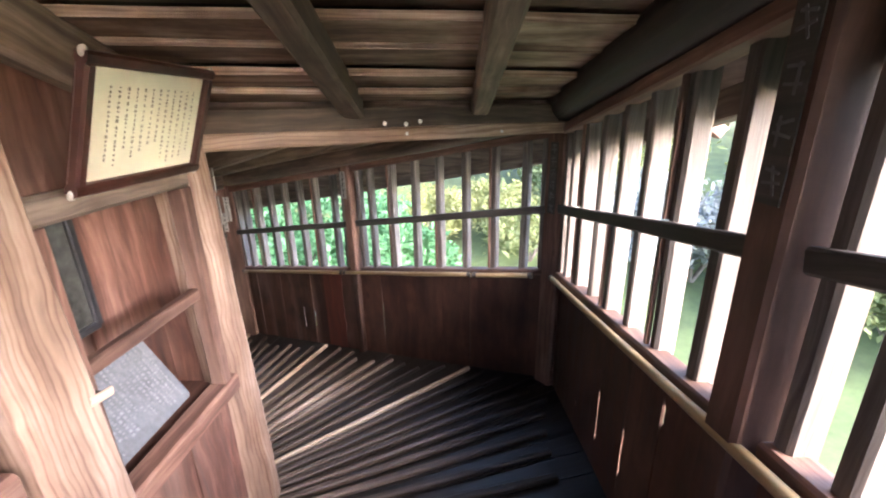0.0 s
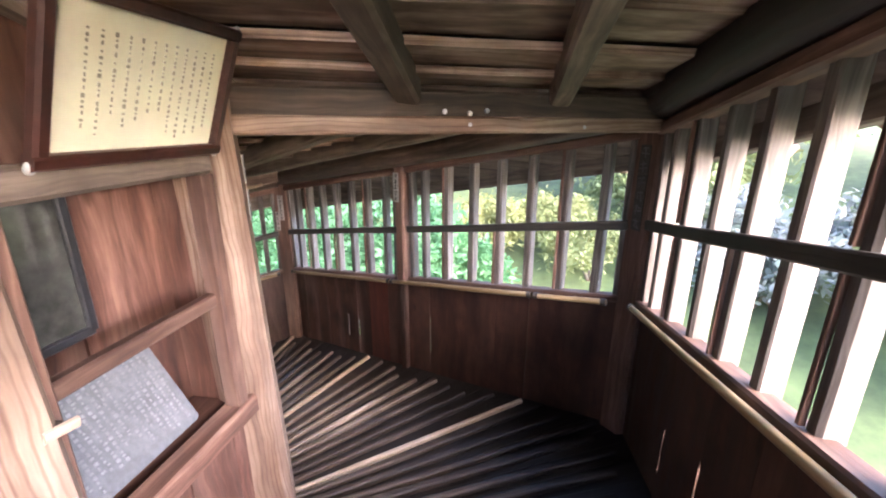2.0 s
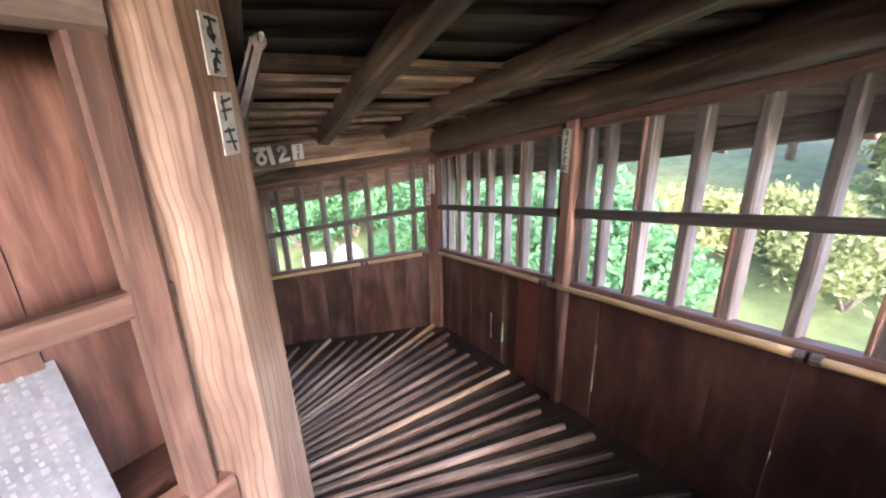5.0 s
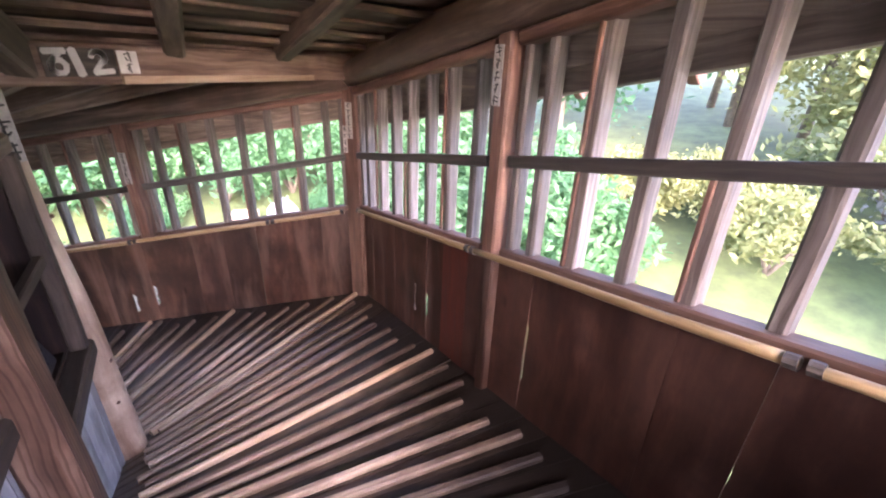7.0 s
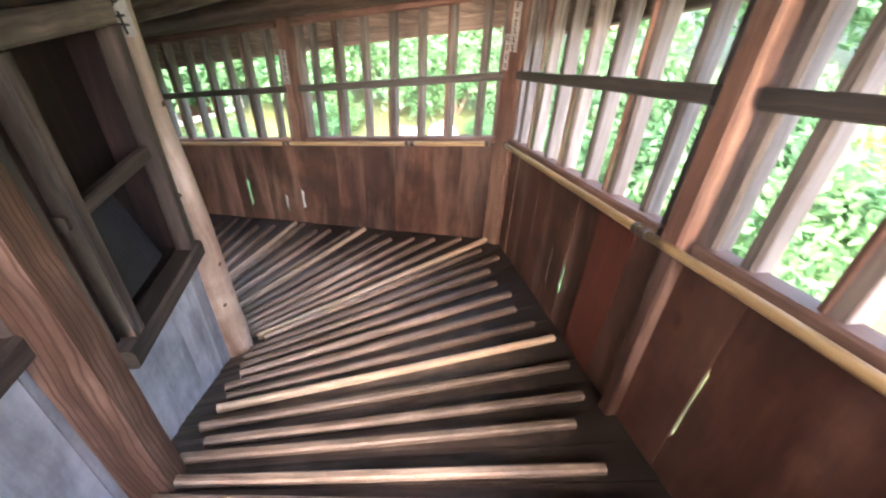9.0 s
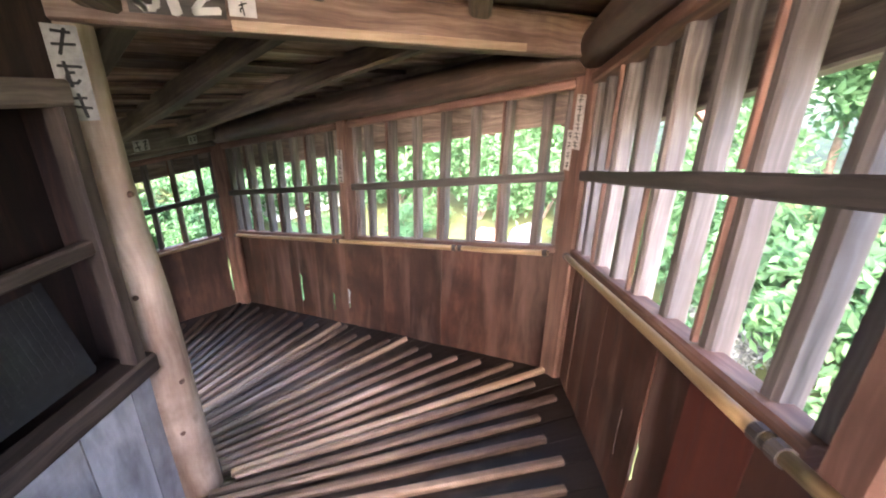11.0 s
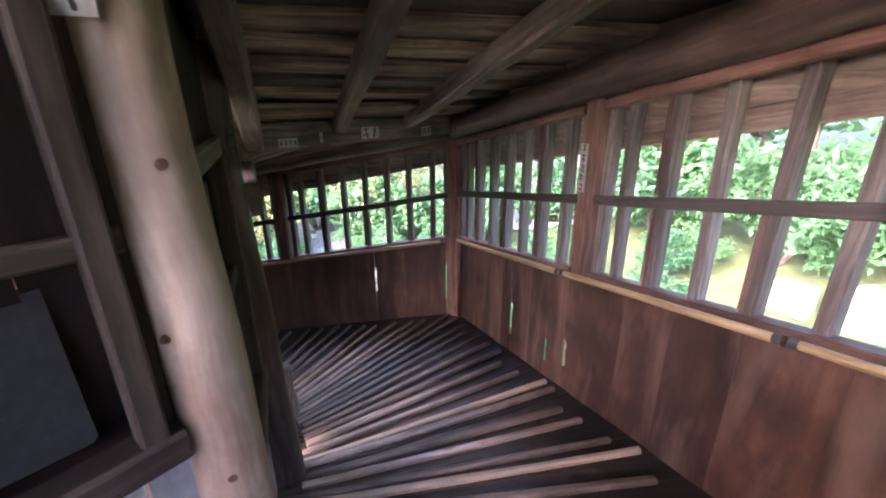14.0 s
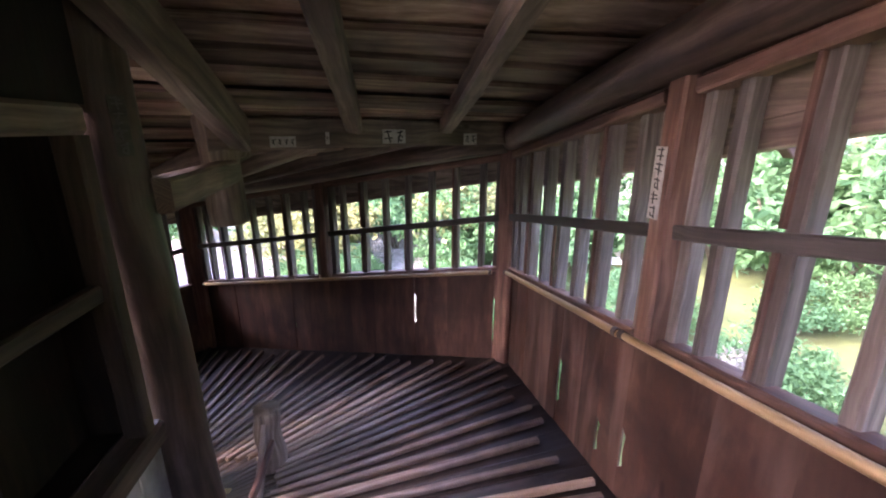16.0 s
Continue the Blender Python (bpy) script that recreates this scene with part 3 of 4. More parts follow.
# bamboo handrails along the sills
for k, s0, s1 in ((-1, 0.03, 0.97), (0, 0.035, 0.16), (0, 0.165, 0.53), (0, 0.535, 0.97), (1, 0.03, 0.20), (1, 0.205, 0.53), (1, 0.535, 0.97), (2, 0.03, 0.97)):
    bm = bmesh.new()
    o = outward(k)
    add_log(bm, at(k + s0, 1, SILL - 0.035) - o * 0.035, at(k + s1, 1, SILL - 0.035) - o * 0.035, 0.017, 0.015, 0.004, 10, 10)
    rail_ob = tagged(part("handrail", bm, BAMBOO, None, smooth=True), "thin yellowish bamboo handrail fixed along the sill", "handrail", "bamboo handrails")
    for s in (s0 + 0.004, s1 - 0.004):
        bm = bmesh.new()
        add_log(bm, at(k + s - 0.004, 1, SILL - 0.035) - o * 0.035, at(k + s + 0.004, 1, SILL - 0.035) - o * 0.035, 0.020, 0.020, 0.001, 2, 10)
        part("binding", bm, RAILWOOD, rail_ob, "dark binding round the joint")

# eaves outside the windows
for n, k in enumerate(SIDES):
    o = outward(k)
    bm = bmesh.new()
    uvl = bm.loops.layers.uv.verify()
    low = 1.60 if k < 0 else 1.525
    inner = [at(k - 0.03, 1, 1.86) + o * 0.1, at(k + 1.03, 1, 1.86) + o * 0.1]
    outer = [at(k - 0.10, 1, low) + o * 0.46, at(k + 1.10, 1, low) + o * 0.46]
    add_timber(bm, outer[0], outer[1], 0.05, 0.09, chamfer=0.006, steps=4)
    vs = [bm.verts.new(p) for p in (inner[0], inner[1], outer[1], outer[0])] + [bm.verts.new(p + Vector((0, 0, 0.035))) for p in (inner[0], inner[1], outer[1], outer[0])]
    for q in ((3, 2, 1, 0), (4, 5, 6, 7), (0, 1, 5, 4), (1, 2, 6, 5), (2, 3, 7, 6), (3, 0, 4, 7)):
        f = bm.faces.new([vs[x] for x in q])
        for loop, x in zip(f.loops, q):
            loop[uvl].uv = (vs[x].co.x + vs[x].co.y, vs[x].co.z)
    tagged(part("eave", bm, TIMBER, None), "grey-brown boarded eave outside the window band", "eave", "eaves", "structure")
    for i in range(7):
        s = (i + 0.5) / 7
        bm = bmesh.new()
        add_timber(bm, at(k + s, 1, 1.82) + o * 0.1, at(k + s, 1, low - 0.025) + o * 0.45, 0.045, 0.05, chamfer=0.004, steps=2)
        tagged(part("rafter", bm, REDDISH, None), "short reddish eave rafter", "rafter", "eave rafters", "structure")

# ---- core ----
CORE_POST = {}


def core_post(u, r, rad, mat, label, z0=-0.05, z1=1.9, square=False):
    k = math.floor(u + 1e-6)
    p = at(u, 0, 0)
    d = Vector((p.x, p.y, 0)).normalized()
    q = d * r
    bm = bmesh.new()
    lean = d * -0.035
    a, b = Vector((q.x, q.y, p.z + z0)) + lean * z0, Vector((q.x, q.y, p.z + z1)) + lean * z1
    if square:
        add_timber(bm, a, b, rad * 2, rad * 2, up=d, chamfer=0.02, wobble=0.006, steps=8)
    else:
        add_log(bm, a, b, rad, rad * 0.92, 0.016, 14, 18)
    return tagged(part("core_post", bm, mat, None, smooth=not square), label, "post", "core posts", "structure")


core_post(-2, 1.6, 0.10, REDDISH, "brown round post of the tower core")
core_post(-1, 1.6, 0.10, REDDISH, "brown round post of the tower core")
core_post(-0.5, 1.43, 0.095, PALE, "pale worn wooden post of the core beside a niche", square=True)
CORNER_POST = (1.425, 0.765)
bm = bmesh.new()
add_timber(bm, (*CORNER_POST, F0 - 0.1), (CORNER_POST[0] - 0.05, CORNER_POST[1] - 0.03, F0 + 1.9), 0.185, 0.185, up=corner(0, 1.0), chamfer=0.03, wobble=0.008, steps=10)
tagged(part("core_post", bm, PALE, None), "pale worn square post of the core with bold wood grain", "post", "core posts", "structure")
a, b = Vector((0.80, 1.155, F0 - DROP * 0.5 - 0.1)), Vector((0.785, 1.12, F0 - DROP * 0.5 + 1.9))
bm = bmesh.new()
add_timber(bm, a, b, 0.135, 0.125, up=outward(0), chamfer=0.022, wobble=0.008, steps=10)
tagged(part("core_post", bm, COREBROWN, None), "brown squared post with bold grain between two niches", "post", "core posts", "structure")
log_post = core_post(1, 1.55, 0.086, PALELOG, "pale round log post of the core with knots")
for deg, h, r in ((10, 0.38, 0.010), (42, 0.60, 0.013), (2, 0.97, 0.008), (58, 1.31, 0.009)):
    out = Vector((math.cos(radians(deg)), math.sin(radians(deg)), 0))
    p = Vector((0, 1.55 - 0.035 * h, 0.784 + h)) + out * 0.075
    bm = bmesh.new()
    add_log(bm, p, p + out * 0.011, r * 1.3, r * 0.8, 0.001, 2, 10)
    part("knot", bm, COREBROWN, log_post, "dark knot")
core_post(1.5, 1.38, 0.085, BROWNLOG, "dark weathered round post of the core")
core_post(2, 1.60, 0.085, TIMBER, "short hanging stub of a cut-off core post", z0=1.45, z1=1.95)
core_post(2, 1.60, 0.075, TIMBER, "low stump of a cut-off core post on the ramp", z0=-0.05, z1=0.40)
core_post(2.5, 1.38, 0.085, REDDISH, "brown round post of the tower core")
core_post(3, 1.6, 0.10, REDDISH, "brown round post of the tower core")

AP = RI * math.cos(math.pi / 6)
BAYS = {  # bay start: bottom, rail and top heights of the niche's opening
    -1.0: (2.52, 2.92, 3.30), -0.5: (2.20, 2.595, 2.98), 0.0: (1.875, 2.28, 2.67), 0.5: (1.55, 1.965, 2.36), 1.0: (1.22, 1.65, 2.03)}


def core_bay(b, zs):
    k = math.floor(b)
    o, a = outward(k), along(k)
    half = RI / 2
    lo = -half if b == k else 0.0
    c = o * (1.44 if k == -1 else 1.345)
    x0, x1 = lo + (0.07 if b == -0.5 else 0.13), lo + half - 0.15
    depth = 0.22 if k == -1 else 0.17
    # lower bays: the recess's shade is painted in as darker board colours
    inside = NICHE if k == -1 else (SHADEDNICHE if k == 0 else SHADEDLOG)
    P = lambda x, y, z: c + a * x + o * y + Vector((0, 0, z))
    zb, zr, zt = zs
    fz = lambda x: F0 - DROP * (k + 0.5 + x / RI)
    bay = thing("core_wall", P((x0 + x1) / 2, 0, fz((x0 + x1) / 2)), ("niche wall of the core: whitewashed boards below a dark recess" if k >= 0 else "niche wall of the core: brown boards below a dark recess"), "wall", "core walls", "structure")
    n = 4
    for i in range(n):
        xa, xb = lo + half * i / n + 0.003, lo + half * (i + 1) / n - 0.003
        bm = bmesh.new()
        outline = [(xa, fz(xa) - 0.05), (xb, fz(xb) - 0.05), (xb, zb - 0.06), (xa, zb - 0.06)]
        add_prism(bm, outline, 0.02)
        m = frame_of(c - o * 0.03 + o * random.uniform(-0.005, 0.004), a, (0, 0, 1)) @ Matrix.Diagonal((1, -1, 1, 1))
        bmesh.ops.reverse_faces(bm, faces=bm.faces)
        part("board", bm, NICHE if k == -1 else WHITED, bay, m=m)
    timber("ledge", bay, REDDISH if k == -1 else WEATHERED, P(x0 - 0.07, 0, zb - 0.035), P(x1 + 0.03, 0, zb - 0.035), 0.085, 0.075, chamfer=0.01)
    timber("rail", bay, REDDISH if k == -1 else WEATHERED, P(x0 - 0.02, -0.01, zr - 0.0), P(x1 + 0.02, -0.01, zr), 0.035, 0.045, chamfer=0.006)
    timber("lintel", bay, TIMBER, P(x0 - 0.07, -0.01, zt + 0.035), P(x1 + 0.01, -0.01, zt + 0.035), 0.06, 0.07, chamfer=0.01)
    for x in (x0 + 0.02, x1 - 0.02):
        timber("stile", bay, REDDISH if k == -1 else WEATHERED, P(x, 0, zb), P(x, 0, zt), 0.05, 0.06, up=o, chamfer=0.006)
    bm = bmesh.new()
    top = [fz(lo) + 1.95, fz(lo + half) + 1.95]
    add_prism(bm, [(lo, zt + 0.07), (lo + half, zt + 0.07), (lo + half, top[1]), (lo, top[0])], 0.02)
    m = frame_of(c - o * 0.03, a, (0, 0, 1)) @ Matrix.Diagonal((1, -1, 1, 1))
    bmesh.ops.reverse_faces(bm, faces=bm.faces)
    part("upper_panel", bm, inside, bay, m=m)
    # the recess: back of upright boards, two sides, bottom and top
    y1 = -depth
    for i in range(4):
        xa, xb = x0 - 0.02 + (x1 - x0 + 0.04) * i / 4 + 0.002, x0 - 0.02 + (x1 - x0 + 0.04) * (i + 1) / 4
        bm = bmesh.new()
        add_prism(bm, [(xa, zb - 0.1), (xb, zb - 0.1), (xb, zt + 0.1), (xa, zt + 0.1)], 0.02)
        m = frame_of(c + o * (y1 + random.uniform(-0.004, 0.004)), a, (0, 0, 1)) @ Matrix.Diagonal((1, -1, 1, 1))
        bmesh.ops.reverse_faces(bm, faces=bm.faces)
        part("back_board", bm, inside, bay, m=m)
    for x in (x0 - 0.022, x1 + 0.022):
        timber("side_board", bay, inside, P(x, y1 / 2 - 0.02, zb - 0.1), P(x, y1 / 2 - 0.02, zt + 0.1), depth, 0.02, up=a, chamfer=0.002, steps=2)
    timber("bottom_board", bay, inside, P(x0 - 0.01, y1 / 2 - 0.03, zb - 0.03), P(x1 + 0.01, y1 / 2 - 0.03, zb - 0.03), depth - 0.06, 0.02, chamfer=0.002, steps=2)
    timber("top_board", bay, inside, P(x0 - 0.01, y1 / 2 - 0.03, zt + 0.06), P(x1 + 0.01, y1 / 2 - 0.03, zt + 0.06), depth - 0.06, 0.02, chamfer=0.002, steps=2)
    return P, x0, x1


def plaque(P, x0, x1, zb, mat, label, bars, lean=0.22):
    """A slab leaning back in a niche; its small writing is laid out as rows of bars."""
    w, h = 0.40, 0.33
    xm = (x0 + x1) / 2
    foot, head = P(xm - 0.03, -0.06, zb + 0.012), P(xm - 0.03, -lean, zb + 0.012 + h * 0.86)
    x = (P(1, 0, 0) - P(0, 0, 0)).normalized()
    up = (head - foot).normalized()
    nrm = x.cross(up)
    m = Matrix((x, -nrm, up)).transposed().to_4x4()
    m.translation = foot
    bm = bmesh.new()
    add_prism(bm, [(-w / 2 + 0.01, 0), (w / 2 - 0.01, 0), (w / 2, 0.01), (w / 2, h - 0.01), (w / 2 - 0.01, h), (-w / 2 + 0.01, h), (-w / 2, h - 0.01), (-w / 2, 0.01)], 0.018)
    ob = part("plaque", bm, mat, None, m=m)
    tagged(ob, label, "plaque")
    if bars:
        bm = bmesh.new()
        for c in range(18):
            end = random.uniform(0.02, 0.09)
            zz = h - 0.03
            while zz > end:
                xx, tall = -w / 2 + 0.022 + c * 0.0203 + random.uniform(-0.002, 0.002), random.uniform(0.004, 0.011)
                box(bm, (xx, -0.0012, zz - tall), (xx + random.uniform(0.004, 0.011), 0.001, zz))
                zz -= tall + random.uniform(0.003, 0.009)
        tagged(part("writing", bm, bars, ob, "rows of small worn characters"), kind="stuff")
    return ob


# base colour lifted to stand in for foliage reflected in the glass
GLOSSY = plain("reflection_toned_pane", (0.11, 0.11, 0.10), 0.05, 0, 9, 0.6, 0.0)
LIGHTINK = plain("pale_ink", (0.235, 0.235, 0.24), 0.6, 0, 40, 0.3, 0.02)
for b, zs in BAYS.items():
    P, x0, x1 = core_bay(b, zs)
    if b == -0.5:
        # a dark-framed glazed picture standing at the back of the niche
        pic = thing("glazed_picture", P(x0 + 0.1, -0.17, zs[1] - 0.02), "dark-framed glazed picture standing at the back of a niche", "picture frame")
        xa, xb, za, zc = x0 - 0.01, x0 + 0.29, zs[1] + 0.01, zs[2] - 0.01
        for q0, q1 in (((xa, za), (xb, za)), ((xa, zc), (xb, zc)), ((xa, za), (xa, zc)), ((xb, za), (xb, zc))):
            timber("frame_rail", pic, DARKSTONE, P(q0[0], -0.17, q0[1]), P(q1[0], -0.17, q1[1]), 0.025, 0.03, up=outward(-1), chamfer=0.004, wobble=0.0, steps=1)
        bm = bmesh.new()
        add_prism(bm, [(xa, za), (xb, za), (xb, zc), (xa, zc)], 0.006)
        m = frame_of(outward(-1) * (1.44 - 0.172), along(-1), (0, 0, 1)) @ Matrix.Diagonal((1, -1, 1, 1))
        bmesh.ops.reverse_faces(bm, faces=bm.faces)
        part("pane", bm, GLOSSY, pic, "glossy dark pane with reflected light put into its base colour", m=m)
        bm = bmesh.new()
        add_log(bm, P(x0 + 0.02, 0.028, zs[1] - 0.045), P(x0 + 0.02, 0.05, zs[1] - 0.045), 0.012, 0.011, 0.0, 2, 10)
        latch = tagged(part("latch", bm, WEATHERED, None), "small worn wooden turn latch on a niche frame", "latch")
        timber("turn_button", latch, PALELOG, P(x0 - 0.015, 0.055, zs[1] - 0.042), P(x0 + 0.05, 0.055, zs[1] - 0.052), 0.024, 0.012, "pale turning wooden button", up=outward(-1), chamfer=0.004, steps=2)
        plaque(P, x0, x1, zs[0], SLATE, "grey stone plaque with small worn writing leaning in a niche", LIGHTINK)
    elif b in (0.0, 0.5):
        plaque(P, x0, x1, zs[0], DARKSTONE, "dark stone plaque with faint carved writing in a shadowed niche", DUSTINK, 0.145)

# plain closing walls of the core where nothing else stands, and its dark inside
for b in (-2.0, -1.5, 2.0, 2.5, 3.0, 3.5):
    k = math.floor(b)
    o, a = outward(k), along(k)
    lo = -RI / 2 if b == k else 0.0
    fz = lambda x: F0 - DROP * (k + 0.5 + x / RI)
    bm = bmesh.new()
    hi = RI / 2
    add_prism(bm, [(lo, fz(lo) - 0.1), (lo + hi, fz(lo + hi) - 0.1), (lo + hi, fz(lo + hi) + 1.95), (lo, fz(lo) + 1.95)], 0.03)
    m = frame_of(o * (AP - 0.03 - (0.45 if b == 2.0 else 0.0)), a, (0, 0, 1)) @ Matrix.Diagonal((1, -1, 1, 1))
    bmesh.ops.reverse_faces(bm, faces=bm.faces)
    tagged(part("core_panel", bm, NICHE, None, m=m), "dark boarded wall of the tower core", "wall", "core walls", "structure")
bm = bmesh.new()
add_prism(bm, [(-0.9, -1.6), (0.9, -1.6), (0.9, 4.8), (-0.9, 4.8)], 0.04)
tagged(part("core_partition", bm, NICHE, None, m=pose(0, 0, 0, 0, 0, 120)), "dark boarded partition inside the core", "wall", kind="structure")

# sloping plate along the top of the core
for k in SIDES:
    bm = bmesh.new()
    add_timber(bm, at(k + 0.02, 0.03, ceil_h(k) - 0.09), at(k + 0.98, 0.03, ceil_h(k + 0.98) - 0.09), 0.09, 0.15, chamfer=0.012, wobble=0.006, steps=5)
    tagged(part("core_plate", bm, TIMBER, None), "grey-brown sloping plate along the top of the core", "beam", kind="structure")

# end walls that close the ramp
for u, n in ((-2 + 0.002, 1), (4 - 0.002, 2)):
    bm = bmesh.new()
    p = [at(u, -0.2, -0.1), at(u, 1.05, -0.1), at(u, 1.05, 2.1), at(u, -0.2, 2.1)]
    add_timber(bm, (p[0] + p[3]) / 2, (p[1] + p[2]) / 2, 0.03, 2.2, chamfer=0.003, steps=2)
    tagged(part("end_wall_%d" % n, bm, PANEL, None), "plain brown board wall", "wall", kind="structure")

# beam from the niche post to the hanging stub, and the low guard at the stump
bm = bmesh.new()
add_timber(bm, (-0.72, 1.22, 1.86), (-1.36, 0.80, 1.86), 0.08, 0.10, chamfer=0.01, steps=4)
tagged(part("tie_beam", bm, TIMBER, None), "dark tie beam between a core post and a hanging stub", "beam", kind="structure")
guard = thing("guard", (-1.15, 0.95, 0.25), "low guard of two rough boards beside the cut-off post", "guard rail")
timber("board", guard, TIMBER, (-1.36, 0.80, 0.50), (-0.98, 1.08, 0.30), 0.03, 0.07)
timber("board", guard, REDDISH, (-1.33, 0.86, 0.40), (-0.76, 1.22, 0.50), 0.025, 0.045)


# ---- framed texts, labels and signs ----
def framed_text(k, mid, ap, z, label):
    """A framed sheet that leans out from the core wall at its top."""
    a, o = along(k), outward(k)
    w, h = 0.46, 0.32
    up = (o * 0.36 + Vector((0, 0, 0.93))).normalized()
    nrm = a.cross(up).normalized()
    m = Matrix((a, -nrm, up)).transposed().to_4x4()
    m.translation = o * ap + a * mid + Vector((0, 0, z))
    f = thing("framed_text", m.translation, label, "picture frame")
    bm = bmesh.new()
    box(bm, (-w / 2 + 0.01, 0.008, 0.01), (w / 2 - 0.01, 0.02, h - 0.01))
    part("backing", bm, LACQUER, f, m=m)
    bm = bmesh.new()
    box(bm, (-w / 2 + 0.02, 0.003, 0.02), (w / 2 - 0.02, 0.0075, h - 0.02))
    part("sheet", bm, PAPER, f, "cream paper sheet with faded writing", m=m)
    for p0, p1 in (((-w / 2, 0, 0.014), (w / 2, 0, 0.014)), ((-w / 2, 0, h - 0.014), (w / 2, 0, h - 0.014)), ((-w / 2 + 0.014, 0, 0.028), (-w / 2 + 0.014, 0, h - 0.028)), ((w / 2 - 0.014, 0, 0.028), (w / 2 - 0.014, 0, h - 0.028))):
        bm = bmesh.new()
        add_timber(bm, p0, p1, 0.028, 0.028, up=(0, 1, 0), chamfer=0.006, wobble=0.0, steps=1)
        part("frame_rail", bm, LACQUER, f, m=m)
    for x in (-w / 2 + 0.004, w / 2 - 0.004):
        for zz in (0.004, h - 0.004):
            bm = bmesh.new()
            bmesh.ops.create_icosphere(bm, subdivisions=2, radius=0.011)
            bmesh.ops.scale(bm, vec=(1.0, 0.7, 1.2), verts=bm.verts)
            bmesh.ops.translate(bm, vec=(x, 0, zz), verts=bm.verts)
            part("corner_cap", bm, LABEL, f, "white corner fitting", m=m)
    bm = bmesh.new()
    rnd = random.Random(k + 5)
    for c in range(12):
        zz, x = h - 0.07, 0.165 - c * 0.028
        end = rnd.uniform(0.05, 0.12)
        while zz > end:
            s, e = rnd.uniform(0.003, 0.009), rnd.uniform(0.001, 0.003)
            box(bm, (x - e + rnd.uniform(-0.001, 0.001), 0.001, zz - s), (x + e, 0.0035, zz))
            zz -= s + rnd.uniform(0.003, 0.009)
    tagged(part("writing", bm, FAINT, f, "columns of faded handwriting", m=m), kind="stuff")
    return f


framed_text(-1, 0.355, 1.535, 3.045, "dark-framed cream sheet of faded writing leaning out above a niche")
framed_text(0, -0.41, 1.40, 2.735, "dark-framed pale sheet of faded writing leaning out over a niche")


def stroke(bm, x0, z0, x1, z1, wide):
    """One raised brush stroke on a slip's face."""
    d = Vector((x1 - x0, 0, z1 - z0))
    if d.length < 1e-5:
        return
    d.normalize()
    n = Vector((-d.z, 0, d.x)) * wide / 2
    a, b = Vector((x0, 0, z0)) - d * wide * 0.3, Vector((x1, 0, z1)) + d * wide * 0.3
    rim = [a - n, a - d * wide * 0.2, a + n, b + n, b + d * wide * 0.2, b - n]
    front = [bm.verts.new(p + Vector((0, -0.003, 0))) for p in rim]
    back = [bm.verts.new(p + Vector((0, -0.001, 0))) for p in rim]
    bm.faces.new(front)
    for i in range(6):
        bm.faces.new((front[i], back[i], back[(i + 1) % 6], front[(i + 1) % 6]))


def arc(bm, cx, cz, r, a0, a1, wide):
    """A bent stroke as a run of short ones."""
    n = 7
    for i in range(n):
        p, q = a0 + (a1 - a0) * i / n, a0 + (a1 - a0) * (i + 1) / n
        stroke(bm, cx + r * math.cos(p), cz + r * math.sin(p), cx + r * math.cos(q), cz + r * math.sin(q), wide)


def label_strip(p, nrm, up, w, h, glyphs, label, paper=None, ink=None):
    """A pasted paper slip with its unreadable characters as short bars."""
    nrm, up = Vector(nrm).normalized(), Vector(up).normalized()
    x = up.cross(nrm).normalized()
    m = Matrix((x, -nrm, up)).transposed().to_4x4()
    m.translation = Vector(p)
    bm = bmesh.new()
    box(bm, (-w / 2, -0.0015, -h / 2), (w / 2, 0.0015, h / 2))
    slip = part("paper_slip", bm, paper or LABEL, None, m=m)
    tagged(slip, label, "label")
    rnd = random.Random(int(h * 1000 + p[0] * 100))
    bm = bmesh.new()
    tall = h > w
    step = (h if tall else w) / glyphs
    side = min(step, w if tall else h) * 0.78
    for i in range(glyphs):
        cx, cz = (0, h / 2 - step * (i + 0.5)) if tall else (-w / 2 + step * (i + 0.5), 0)
        e = side * 0.5
        stroke(bm, cx - e * rnd.uniform(0.5, 0.9), cz + e * rnd.uniform(0.5, 0.9), cx + e * rnd.uniform(0.5, 0.9), cz + e * rnd.uniform(0.5, 0.95), side * 0.13)
        if rnd.random() < 0.6:
            arc(bm, cx + e * rnd.uniform(-0.15, 0.15), cz - e * 0.3, e * 0.48, rnd.uniform(0, 3), rnd.uniform(3.5, 6.2), side * 0.13)
        else:
            stroke(bm, cx - e * 0.8, cz - e * rnd.uniform(0.0, 0.4), cx + e * 0.8, cz - e * rnd.uniform(0.0, 0.4), side * 0.12)
        stroke(bm, cx + e * rnd.uniform(-0.5, 0.4), cz + e, cx + e * rnd.uniform(-0.6, 0.6), cz - e, side * 0.14)
    tagged(part("writing", bm, ink or INK, slip), kind="stuff")
    return slip


UP = (0, 0, 1)
for k, s in ((0, 0.5), (1, 0.5)):
    o = outward(k)
    label_strip(at(k + s, 1, (1.57, 1.40)[k]) - o * 0.049, -o, UP, 0.055, (0.22, 0.24)[k], 5, "narrow white paper slip with black characters on a window post")
o = outward(-1)
label_strip(at(-0.5, 1, 1.50) - o * 0.049, -o, UP, 0.06, 0.34, 4, "dark paper slip with pale characters on a window post", RAILWOOD, DIMINK)
